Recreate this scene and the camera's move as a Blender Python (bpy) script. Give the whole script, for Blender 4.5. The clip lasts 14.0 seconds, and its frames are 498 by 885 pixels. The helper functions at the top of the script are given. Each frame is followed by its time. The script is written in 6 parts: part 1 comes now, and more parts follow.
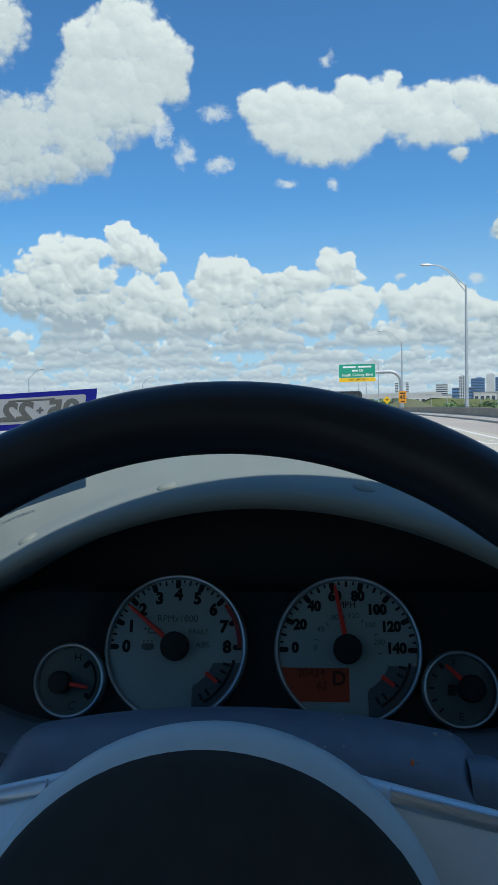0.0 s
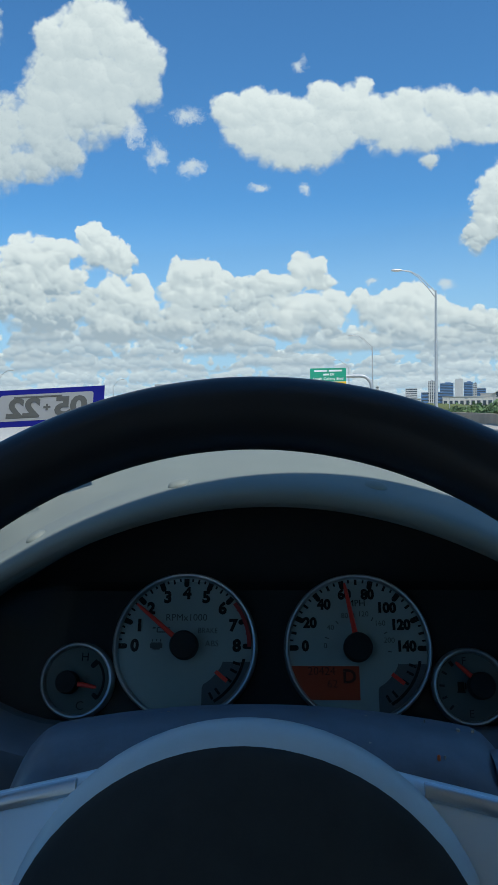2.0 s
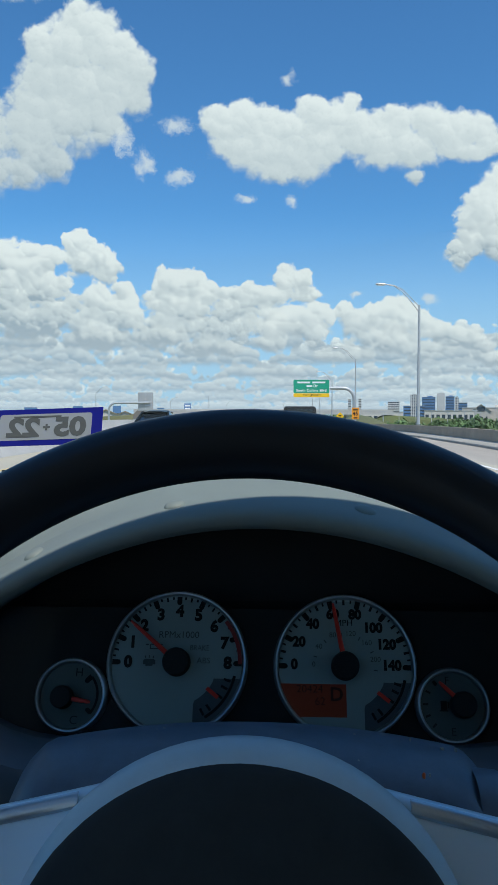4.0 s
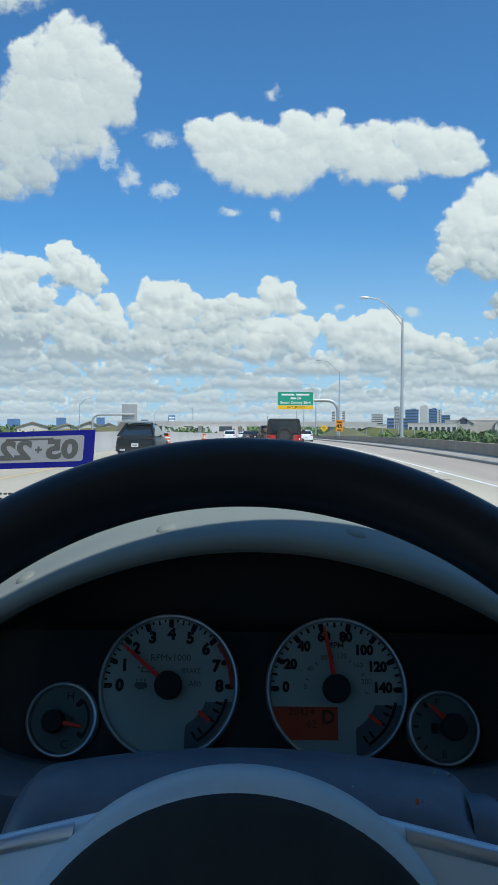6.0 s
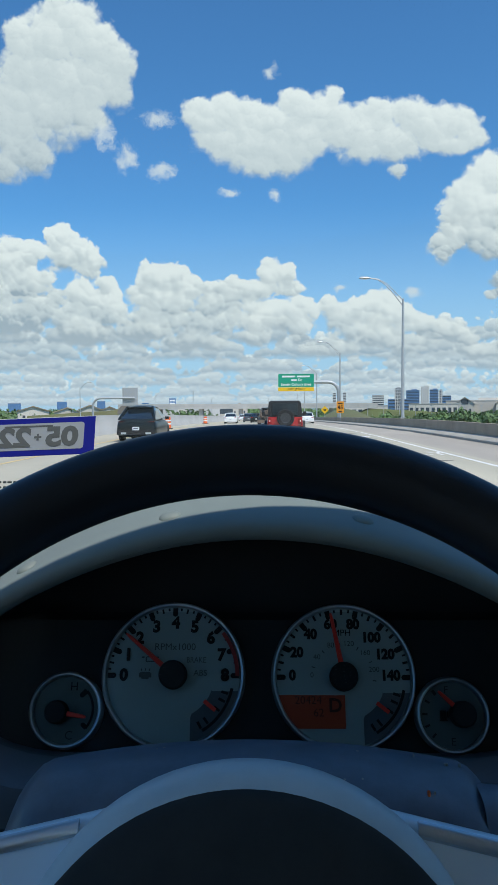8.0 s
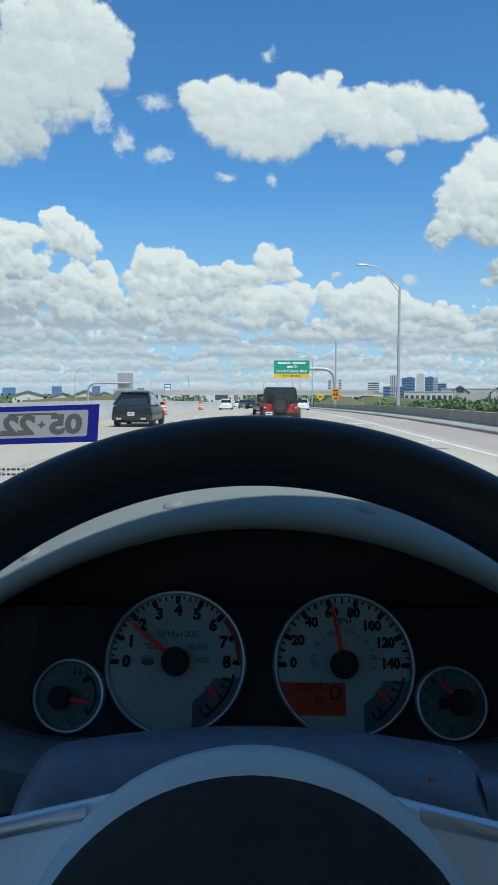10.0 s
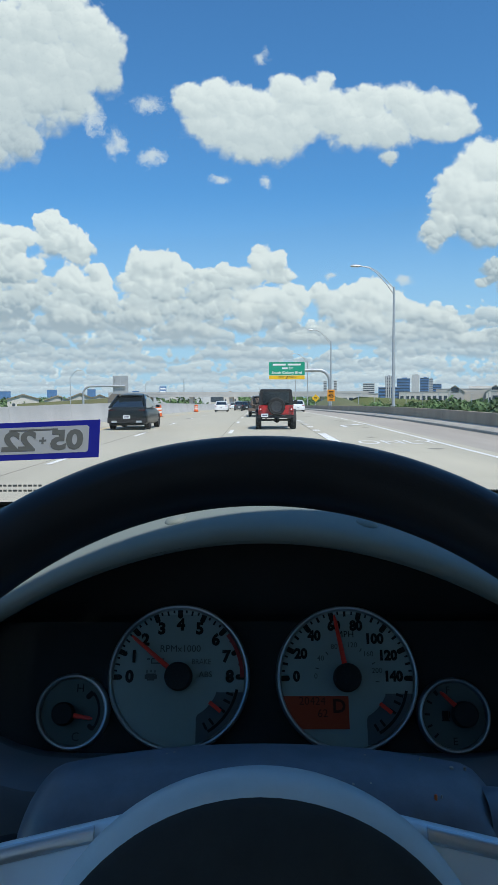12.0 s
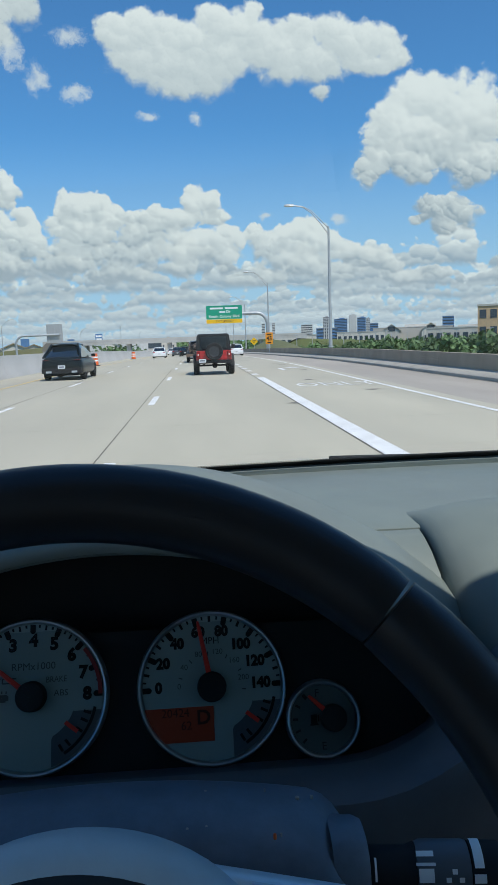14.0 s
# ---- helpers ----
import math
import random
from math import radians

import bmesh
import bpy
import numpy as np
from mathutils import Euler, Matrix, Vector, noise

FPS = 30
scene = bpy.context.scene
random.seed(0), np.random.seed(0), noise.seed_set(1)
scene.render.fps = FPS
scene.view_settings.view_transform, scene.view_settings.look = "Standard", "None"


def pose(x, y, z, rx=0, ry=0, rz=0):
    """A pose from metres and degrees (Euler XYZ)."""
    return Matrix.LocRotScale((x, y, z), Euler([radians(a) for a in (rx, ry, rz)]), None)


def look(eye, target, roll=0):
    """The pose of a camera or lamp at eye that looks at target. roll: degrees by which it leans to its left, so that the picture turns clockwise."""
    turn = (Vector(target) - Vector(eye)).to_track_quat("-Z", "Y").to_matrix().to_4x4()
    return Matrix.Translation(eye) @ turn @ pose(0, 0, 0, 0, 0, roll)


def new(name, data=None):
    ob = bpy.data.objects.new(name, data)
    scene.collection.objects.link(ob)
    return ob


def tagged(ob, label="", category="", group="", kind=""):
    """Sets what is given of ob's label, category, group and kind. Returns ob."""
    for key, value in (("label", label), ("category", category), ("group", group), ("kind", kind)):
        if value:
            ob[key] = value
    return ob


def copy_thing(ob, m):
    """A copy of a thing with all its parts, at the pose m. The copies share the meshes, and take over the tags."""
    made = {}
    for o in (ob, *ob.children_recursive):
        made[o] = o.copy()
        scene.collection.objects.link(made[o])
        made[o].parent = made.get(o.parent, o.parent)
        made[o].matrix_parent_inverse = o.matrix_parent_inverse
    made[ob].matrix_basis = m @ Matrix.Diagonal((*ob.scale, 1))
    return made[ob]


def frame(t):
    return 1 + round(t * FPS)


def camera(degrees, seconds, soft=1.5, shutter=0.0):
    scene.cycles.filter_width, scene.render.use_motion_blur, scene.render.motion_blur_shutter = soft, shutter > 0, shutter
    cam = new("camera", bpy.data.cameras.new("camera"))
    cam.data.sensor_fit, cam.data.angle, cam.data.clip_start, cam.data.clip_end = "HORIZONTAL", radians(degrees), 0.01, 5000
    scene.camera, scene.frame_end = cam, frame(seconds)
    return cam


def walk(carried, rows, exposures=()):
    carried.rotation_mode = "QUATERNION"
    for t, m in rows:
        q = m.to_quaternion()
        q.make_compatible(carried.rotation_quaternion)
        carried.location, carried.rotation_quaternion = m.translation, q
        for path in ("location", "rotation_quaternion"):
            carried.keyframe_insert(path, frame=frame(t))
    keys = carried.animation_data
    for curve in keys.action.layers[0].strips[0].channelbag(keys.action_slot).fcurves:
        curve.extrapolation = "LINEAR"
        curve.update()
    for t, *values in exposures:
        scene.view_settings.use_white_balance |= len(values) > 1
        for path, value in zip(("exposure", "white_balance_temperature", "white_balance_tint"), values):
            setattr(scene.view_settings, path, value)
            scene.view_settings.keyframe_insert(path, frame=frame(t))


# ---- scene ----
# ================= camera and its way =================
cam = camera(36.0, 14.0, soft=1.35)
# seconds, x, y, z, tilt, lean, turn
PATH = [
    (0.0, 0.0445, 0.0212, 1.4862, 86.95, 1.45, 5.86),
    (0.5, 0.0400, 0.0185, 1.4878, 86.92, 1.55, 5.20),
    (1.0, 0.0288, 0.0185, 1.4878, 86.94, 0.84, 4.69),
    (1.5, 0.0224, 0.0193, 1.4862, 86.96, 0.81, 4.00),
    (2.0, 0.0179, 0.0199, 1.4834, 87.13, 1.01, 3.70),
    (2.5, 0.0222, 0.0132, 1.4916, 87.08, 0.66, 3.34),
    (3.0, 0.0188, 0.0085, 1.4928, 87.17, 0.45, 3.08),
    (5.5, 0.0058, -0.0008, 1.4988, 88.77, -0.42, 1.39),
    (6.0, 0.0055, -0.0005, 1.5012, 88.77, -0.21, 1.24),
    (6.5, 0.0014, 0.0036, 1.5004, 88.74, -0.40, 1.03),
    (7.0, -0.0031, 0.0044, 1.5020, 88.71, -0.55, 0.96),
    (7.5, -0.0059, 0.0064, 1.5027, 88.57, -0.69, 1.01),
    (8.0, 0.0035, 0.0103, 1.5030, 87.45, 0.33, 1.30),
    (8.5, -0.0035, 0.0069, 1.5040, 86.67, -0.29, 1.06),
    (11.0, -0.0015, 0.0085, 1.5075, 86.41, -0.10, 0.88),
    (11.5, -0.0030, 0.0067, 1.5144, 86.59, -0.30, 0.68),
    (12.0, -0.0058, 0.0073, 1.5139, 86.56, 0.29, 0.61),
    (12.5, 0.0031, 0.0065, 1.5116, 86.49, 0.60, 0.37),
    (13.0, 0.0220, 0.0260, 1.5315, 87.43, 0.65, 0.06),
    (13.5, 0.0435, 0.0475, 1.5381, 84.86, 1.99, -1.06),
    (14.0, 0.0535, 0.0475, 1.5440, 82.33, 2.02, -3.96),
]
walk(cam, [(t, pose(x, y, z, a, b, c)) for t, x, y, z, a, b, c in PATH], [(0.0, 0.0), (12.5, 0.0), (13.5, -0.10), (14.0, -0.12)])

# ================= world, sun =================
CLOUDS = {
    "big": [
        (-0.246, 0.485, 0.035, 0.036),
        (-0.213, 0.455, 0.036, 0.032),
        (-0.184, 0.431, 0.023, 0.031),
        (-0.277, 0.456, 0.044, 0.042),
        (-0.300, 0.419, 0.038, 0.040),
        (-0.240, 0.412, 0.057, 0.048),
        (-0.194, 0.400, 0.026, 0.024),
        (-0.280, 0.369, 0.065, 0.044),
        (-0.233, 0.367, 0.036, 0.028),
        (-0.317, 0.353, 0.047, 0.047),
        (-0.292, 0.318, 0.027, 0.023),
        (-0.334, 0.311, 0.031, 0.023),
        (-0.317, 0.389, 0.038, 0.038),
        (-0.306, 0.466, 0.022, 0.028),
        (-0.261, 0.504, 0.020, 0.020),
    ],
    "high": [
        (-0.391, 0.350, 0.069, 0.054),
        (-0.429, 0.301, 0.046, 0.034),
        (-0.371, 0.311, 0.038, 0.023),
        (-0.330, 0.560, 0.055, 0.034),
        (-0.290, 0.570, 0.035, 0.020),
        (-0.425, 0.490, 0.050, 0.048),
        (-0.311, 0.330, 0.038, 0.040),
        (-0.395, 0.325, 0.055, 0.050),
    ],
    "mid": [
        (-0.055, 0.365, 0.034, 0.017),
        (-0.086, 0.363, 0.018, 0.013),
        (-0.029, 0.353, 0.030, 0.020),
        (-0.075, 0.356, 0.022, 0.013),
        (-0.078, 0.376, 0.026, 0.013),
        (-0.052, 0.381, 0.024, 0.016),
        (-0.024, 0.370, 0.030, 0.019),
        (-0.062, 0.337, 0.032, 0.017),
        (-0.025, 0.325, 0.044, 0.027),
        (0.019, 0.318, 0.042, 0.027),
        (-0.008, 0.304, 0.027, 0.013),
        (0.038, 0.382, 0.024, 0.017),
        (0.058, 0.370, 0.032, 0.023),
        (0.085, 0.388, 0.013, 0.015),
        (0.085, 0.361, 0.034, 0.024),
        (0.048, 0.338, 0.037, 0.028),
        (0.010, 0.355, 0.034, 0.024),
        (0.122, 0.348, 0.044, 0.030),
        (0.147, 0.369, 0.027, 0.017),
        (0.181, 0.366, 0.030, 0.020),
        (0.209, 0.349, 0.044, 0.030),
        (0.243, 0.354, 0.026, 0.019),
        (0.259, 0.336, 0.020, 0.015),
        (0.163, 0.328, 0.040, 0.024),
        (0.221, 0.328, 0.039, 0.013),
        (0.122, 0.326, 0.034, 0.020),
        (0.167, 0.297, 0.013, 0.009),
        (0.098, 0.338, 0.034, 0.024),
    ],
    "right": [
        (0.284, 0.291, 0.034, 0.025),
        (0.313, 0.284, 0.038, 0.034),
        (0.263, 0.259, 0.034, 0.029),
        (0.302, 0.241, 0.054, 0.042),
        (0.245, 0.227, 0.031, 0.031),
        (0.281, 0.213, 0.054, 0.025),
        (0.224, 0.202, 0.021, 0.019),
        (0.353, 0.262, 0.046, 0.054),
        (0.361, 0.212, 0.046, 0.031),
        (0.308, 0.157, 0.029, 0.015),
        (0.329, 0.152, 0.038, 0.021),
        (0.290, 0.141, 0.019, 0.007),
        (0.319, 0.130, 0.019, 0.011),
    ],
    "wisps": [
        (-0.202, 0.344, 0.016, 0.020),
        (-0.175, 0.319, 0.015, 0.019),
        (-0.135, 0.364, 0.023, 0.012),
        (-0.131, 0.299, 0.020, 0.011),
        (-0.045, 0.272, 0.016, 0.008),
        (0.013, 0.267, 0.009, 0.009),
        (0.008, 0.418, 0.009, 0.012),
        (0.096, 0.153, 0.009, 0.006),
        (0.188, 0.145, 0.013, 0.009),
        (-0.274, 0.179, 0.013, 0.005),
    ],
    "left": [
        (-0.260, 0.218, 0.021, 0.015),
        (-0.245, 0.196, 0.031, 0.021),
        (-0.224, 0.182, 0.021, 0.014),
        (-0.274, 0.222, 0.011, 0.009),
        (-0.311, 0.193, 0.029, 0.023),
        (-0.344, 0.186, 0.038, 0.034),
        (-0.316, 0.157, 0.046, 0.031),
        (-0.287, 0.135, 0.031, 0.023),
        (-0.324, 0.121, 0.054, 0.027),
        (-0.374, 0.150, 0.061, 0.046),
    ],
    "bank_a": [
        (-0.239, 0.142, 0.021, 0.023),
        (-0.250, 0.117, 0.027, 0.027),
        (-0.204, 0.157, 0.015, 0.015),
        (-0.206, 0.128, 0.027, 0.031),
        (-0.225, 0.099, 0.046, 0.021),
        (-0.158, 0.146, 0.021, 0.021),
        (-0.138, 0.167, 0.026, 0.020),
        (-0.111, 0.160, 0.021, 0.021),
        (-0.126, 0.131, 0.042, 0.027),
        (-0.093, 0.153, 0.011, 0.015),
        (-0.148, 0.106, 0.054, 0.021),
        (-0.063, 0.149, 0.021, 0.014),
        (-0.041, 0.151, 0.018, 0.014),
        (-0.053, 0.131, 0.034, 0.017),
        (-0.016, 0.149, 0.023, 0.014),
        (0.007, 0.170, 0.021, 0.018),
        (0.024, 0.170, 0.014, 0.014),
        (0.028, 0.152, 0.021, 0.009),
        (-0.075, 0.113, 0.038, 0.019),
        (-0.089, 0.087, 0.046, 0.014),
    ],
    "bank_b": [
        (-0.009, 0.116, 0.025, 0.023),
        (0.013, 0.123, 0.027, 0.018),
        (0.042, 0.127, 0.020, 0.015),
        (0.035, 0.109, 0.031, 0.019),
        (-0.016, 0.091, 0.023, 0.014),
        (0.079, 0.131, 0.012, 0.012),
        (0.093, 0.116, 0.023, 0.017),
        (0.123, 0.123, 0.017, 0.017),
        (0.144, 0.120, 0.027, 0.023),
        (0.174, 0.116, 0.021, 0.015),
        (0.137, 0.094, 0.046, 0.017),
        (0.196, 0.105, 0.023, 0.015),
        (0.225, 0.094, 0.027, 0.017),
        (0.247, 0.087, 0.023, 0.014),
        (0.181, 0.083, 0.046, 0.011),
        (0.269, 0.072, 0.038, 0.009),
        (0.302, 0.076, 0.031, 0.009),
        (0.079, 0.076, 0.038, 0.011),
    ],
}
SUN_ELEVATION, SUN_AZIMUTH = radians(60), radians(146)   # azimuth clockwise from straight ahead


class Nodes:
    """A small helper to write node trees as expressions."""

    def __init__(self, tree):
        self.tree = tree

    def add(self, kind):
        return self.tree.nodes.new(kind)

    def put(self, socket, value):
        if isinstance(value, bpy.types.NodeSocket):
            self.tree.links.new(value, socket)
        elif value is not None:
            socket.default_value = value

    def math(self, op, a, b=None, c=None, clamp=False):
        n = self.add("ShaderNodeMath")
        n.operation, n.use_clamp = op, clamp
        for socket, value in zip(n.inputs, (a, b, c)):
            self.put(socket, value)
        return n.outputs[0]

    def vec(self, op, a, b=None, c=None):
        n = self.add("ShaderNodeVectorMath")
        n.operation = op
        for socket, value in zip(n.inputs, (a, b, c)):
            self.put(socket, value)
        return n.outputs["Value"] if op in ("LENGTH", "DOT_PRODUCT") else n.outputs[0]

    def ramp(self, x, lo, hi, a=0.0, b=1.0, smooth=True):
        n = self.add("ShaderNodeMapRange")
        n.interpolation_type = "SMOOTHSTEP" if smooth else "LINEAR"
        for socket, value in zip(n.inputs, (x, lo, hi, a, b)):
            self.put(socket, value)
        return n.outputs[0]

    def mix(self, f, a, b, blend="MIX"):
        n = self.add("ShaderNodeMix")
        n.data_type, n.blend_type = "RGBA", blend
        self.put(n.inputs[0], f)
        self.put(n.inputs[6], a if isinstance(a, bpy.types.NodeSocket) else (*a, 1))
        self.put(n.inputs[7], b if isinstance(b, bpy.types.NodeSocket) else (*b, 1))
        return n.outputs[2]

    def noise(self, p, scale, detail=4, rough=0.55, lac=2.0, warp=0.0):
        n = self.add("ShaderNodeTexNoise")
        self.put(n.inputs["Vector"], p)
        n.inputs["Scale"].default_value, n.inputs["Detail"].default_value = scale, detail
        n.inputs["Roughness"].default_value, n.inputs["Lacunarity"].default_value = rough, lac
        n.inputs["Distortion"].default_value = warp
        return n.outputs["Fac"]


# how veiled a group of clouds is, and how strongly its heaps are shaded
VEIL = {"high": 0.34, "big": 0.20}
FLAT = {"big": 0.80, "high": 0.50, "mid": 0.75, "right": 0.85}


def cells(g, p, scale, smooth, detail=0.0):
    n = g.add("ShaderNodeTexVoronoi")
    n.voronoi_dimensions, n.feature = "2D", "SMOOTH_F1"
    g.put(n.inputs["Vector"], p)
    n.inputs["Scale"].default_value = scale
    n.inputs["Smoothness"].default_value = smooth
    n.inputs["Detail"].default_value = detail
    return n.outputs["Distance"], n.outputs["Position"]


def shifted(g, p, scale, detail, amount):
    """The point p pushed about by a coloured noise."""
    n = g.add("ShaderNodeTexNoise")
    n.noise_dimensions = "2D"
    g.put(n.inputs["Vector"], p)
    n.inputs["Scale"].default_value, n.inputs["Detail"].default_value = scale, detail
    n.inputs["Roughness"].default_value = 0.6
    off = g.vec("SCALE", g.vec("SUBTRACT", n.outputs["Color"], (0.5, 0.5, 0.5)))
    off.node.inputs["Scale"].default_value = amount
    return g.vec("ADD", p, off)


def split_v(g, p):
    n = g.add("ShaderNodeSeparateXYZ")
    g.put(n.inputs[0], p)
    return n.outputs[1]


def near_clouds(g, p):
    """Heaped clouds at the point p of the sky's tangent plane: density, light on them, and shading contrast."""
    q = shifted(g, p, 22, 6, 0.020)
    q2 = shifted(g, p, 60, 6, 0.010)
    wide, wide_at = cells(g, q, 34, 0.25)
    small, small_at = cells(g, q2, 75, 0.18)
    fine = g.math("SUBTRACT", g.noise(q2, 60, 10, 0.70), 0.5)
    field = total = lit = None
    for kind, blobs in CLOUDS.items():
        if kind == "wisps":
            continue
        k = FLAT.get(kind, 1.0)
        low, high = min(b[1] - b[3] for b in blobs), max(b[1] + b[3] for b in blobs)
        for cx, cy, rx, ry in blobs:
            e = g.vec("MULTIPLY_ADD", q, (1 / rx, 1 / ry, 0), (-cx / rx, -cy / ry, 0))
            d = g.vec("LENGTH", e)
            w = g.math("POWER", g.math("MAXIMUM", g.math("SUBTRACT", 1.5, d), 0.001), 4.0)
            rise, start = 2 * ry / (high - low), (2 * cy - high - low) / (high - low)
            s = g.math("MULTIPLY", g.vec("DOT_PRODUCT", e, (0.20 * k, (0.55 + 0.50 * rise) * k, 0)), w)
            s = g.math("MULTIPLY_ADD", w, 0.50 * k * start - VEIL.get(kind, 0.0), s)
            total = w if total is None else g.math("ADD", total, w)
            lit = s if lit is None else g.math("ADD", lit, s)
            field = d if field is None else g.math("SMOOTH_MIN", field, d, 0.18)
    lit = g.math("DIVIDE", lit, total)
    heap = g.math("SUBTRACT", g.ramp(split_v(g, p), 0.22, 0.31, 1.18, 1.21), field)
    heap = g.math("ADD", heap, g.math("MULTIPLY", g.math("SUBTRACT", 0.40, wide), g.ramp(split_v(g, p), 0.22, 0.31, 0.50, 0.30)))
    heap = g.math("ADD", heap, g.math("MULTIPLY", g.math("SUBTRACT", 0.40, small), 0.26))
    calm = g.ramp(split_v(g, p), 0.22, 0.31, 0.80, 0.72)
    heap = g.math("ADD", heap, g.math("MULTIPLY", fine, calm))
    puffs = g.vec("DOT_PRODUCT", g.vec("SUBTRACT", q, wide_at), (7.0, 16.0, 0))
    knobs = g.vec("DOT_PRODUCT", g.vec("SUBTRACT", q2, small_at), (12.0, 28.0, 0))
    relief = g.math("ADD", g.math("ADD", puffs, knobs), g.math("MULTIPLY", fine, 2.0))
    broad = g.math("SUBTRACT", g.noise(p, 13, 3, 0.5), 0.5)
    return heap, g.math("ADD", lit, g.math("MULTIPLY", broad, 0.6)), relief


def torn_shreds(g, p):
    """Thin torn scraps of cloud between the large ones."""
    q = shifted(g, p, 30, 5, 0.022)
    field = None
    for cx, cy, rx, ry in CLOUDS["wisps"]:
        d = g.vec("LENGTH", g.vec("MULTIPLY_ADD", q, (1 / rx, 1 / ry, 0), (-cx / rx, -cy / ry, 0)))
        field = d if field is None else g.math("MINIMUM", field, d)
    fine = g.math("SUBTRACT", g.noise(q, 75, 8, 0.68), 0.5)
    return g.ramp(g.math("ADD", g.math("SUBTRACT", 1.15, field), g.math("MULTIPLY", fine, 2.4)), 0.0, 1.15)


def cloud_row(g, p, v, k, base, tall, scale, cover):
    """One far row of flat-based heaps: how dense it is at the point p, and how high up its heaps the point lies."""
    comb = g.add("ShaderNodeVectorMath")
    comb.operation = "MULTIPLY_ADD"
    g.put(comb.inputs[0], p)
    comb.inputs[1].default_value, comb.inputs[2].default_value = (scale, scale * 1.25, 0), (k * 7.3, k * 3.1, 0)
    c = shifted(g, comb.outputs[0], 1.5, 5, 0.55)
    big, big_at = cells(g, c, 0.55, 0.3)
    small, small_at = cells(g, shifted(g, comb.outputs[0], 3.5, 5, 0.35), 1.9, 0.25)
    fine = g.math("SUBTRACT", g.noise(comb.outputs[0], 3.0, 8, 0.62), 0.5)
    broad = g.math("SUBTRACT", g.noise(comb.outputs[0], 0.22, 3, 0.5), 0.5)
    top = g.math("ADD", g.math("MULTIPLY", g.math("SUBTRACT", 0.52, big), 1.1), g.math("MULTIPLY", g.math("SUBTRACT", 0.40, small), 0.75))
    top = g.math("ADD", top, g.math("ADD", g.math("MULTIPLY", fine, 0.75), g.math("MULTIPLY_ADD", broad, 2.2, cover)))
    up = g.math("DIVIDE", g.math("SUBTRACT", v, g.math("MULTIPLY_ADD", broad, tall * 0.7, base)), tall)
    dens = g.math("MULTIPLY", g.ramp(g.math("SUBTRACT", top, up), 0.0, 0.22), g.ramp(g.math("MULTIPLY_ADD", fine, 0.35, up), -0.10, 0.16))
    knobs = g.vec("DOT_PRODUCT", g.vec("SUBTRACT", comb.outputs[0], small_at), (0.15, 0.85, 0))
    light = g.math("ADD", g.math("MULTIPLY", up, 1.15), g.math("ADD", g.math("MULTIPLY", knobs, 0.8), g.math("MULTIPLY", fine, 0.55)))
    return dens, light


world = bpy.data.worlds.new("sky")
scene.world = world
world.use_nodes = True
g = Nodes(world.node_tree)
world.node_tree.nodes.clear()
sky = g.add("ShaderNodeTexSky")
sky.sky_type, sky.sun_disc = "NISHITA", False
sky.sun_elevation, sky.sun_rotation = SUN_ELEVATION, SUN_AZIMUTH
sky.altitude, sky.air_density, sky.dust_density, sky.ozone_density = 200, 1.0, 0.6, 2.0
coord = g.add("ShaderNodeTexCoord").outputs["Generated"]
parts3 = g.add("ShaderNodeSeparateXYZ")
g.put(parts3.inputs[0], coord)
reach = g.math("ADD", g.math("ABSOLUTE", parts3.outputs[1]), 0.02)
height = g.math("DIVIDE", parts3.outputs[2], reach)
plane = g.add("ShaderNodeCombineXYZ")
g.put(plane.inputs[0], g.math("DIVIDE", parts3.outputs[0], reach))
g.put(plane.inputs[1], height)
p0 = plane.outputs[0]
above = g.math("MAXIMUM", height, 0.0)

sky_col = g.mix(1.0, sky.outputs[0], (0.47, 0.95, 1.27), "MULTIPLY")
sky_dim = g.vec("SCALE", sky_col)
sky_dim.node.inputs["Scale"].default_value = 0.118
haze = g.ramp(height, 0.27, 0.01)
sky_hazy = g.mix(g.math("MULTIPLY", haze, 0.80), sky_dim, (0.42, 0.63, 0.84))
# the far rows, the farthest first
behind = sky_hazy
for k, (base, tall, scale, cover, lift) in enumerate((
        (0.004, 0.014, 80, 0.90, 0.50), (0.015, 0.019, 64, 0.85, 0.36), (0.029, 0.025, 50, 0.80, 0.24), (0.045, 0.031, 40, 0.75, 0.14),
        (0.062, 0.038, 33, 0.70, 0.06), (0.082, 0.044, 28, 0.55, 0.0))):
    dens, row_light = cloud_row(g, p0, height, k + 1, base, tall, scale, cover)
    row_col = g.mix(g.ramp(row_light, 0.0, 0.60), (0.34, 0.45, 0.54), (0.56, 0.66, 0.70))
    row_col = g.mix(g.ramp(row_light, 0.50, 1.05), row_col, (0.785, 0.875, 0.875))
    row_col = g.mix(lift, row_col, (0.55, 0.68, 0.79))
    behind = g.mix(g.math("MULTIPLY", dens, 0.93), behind, row_col)
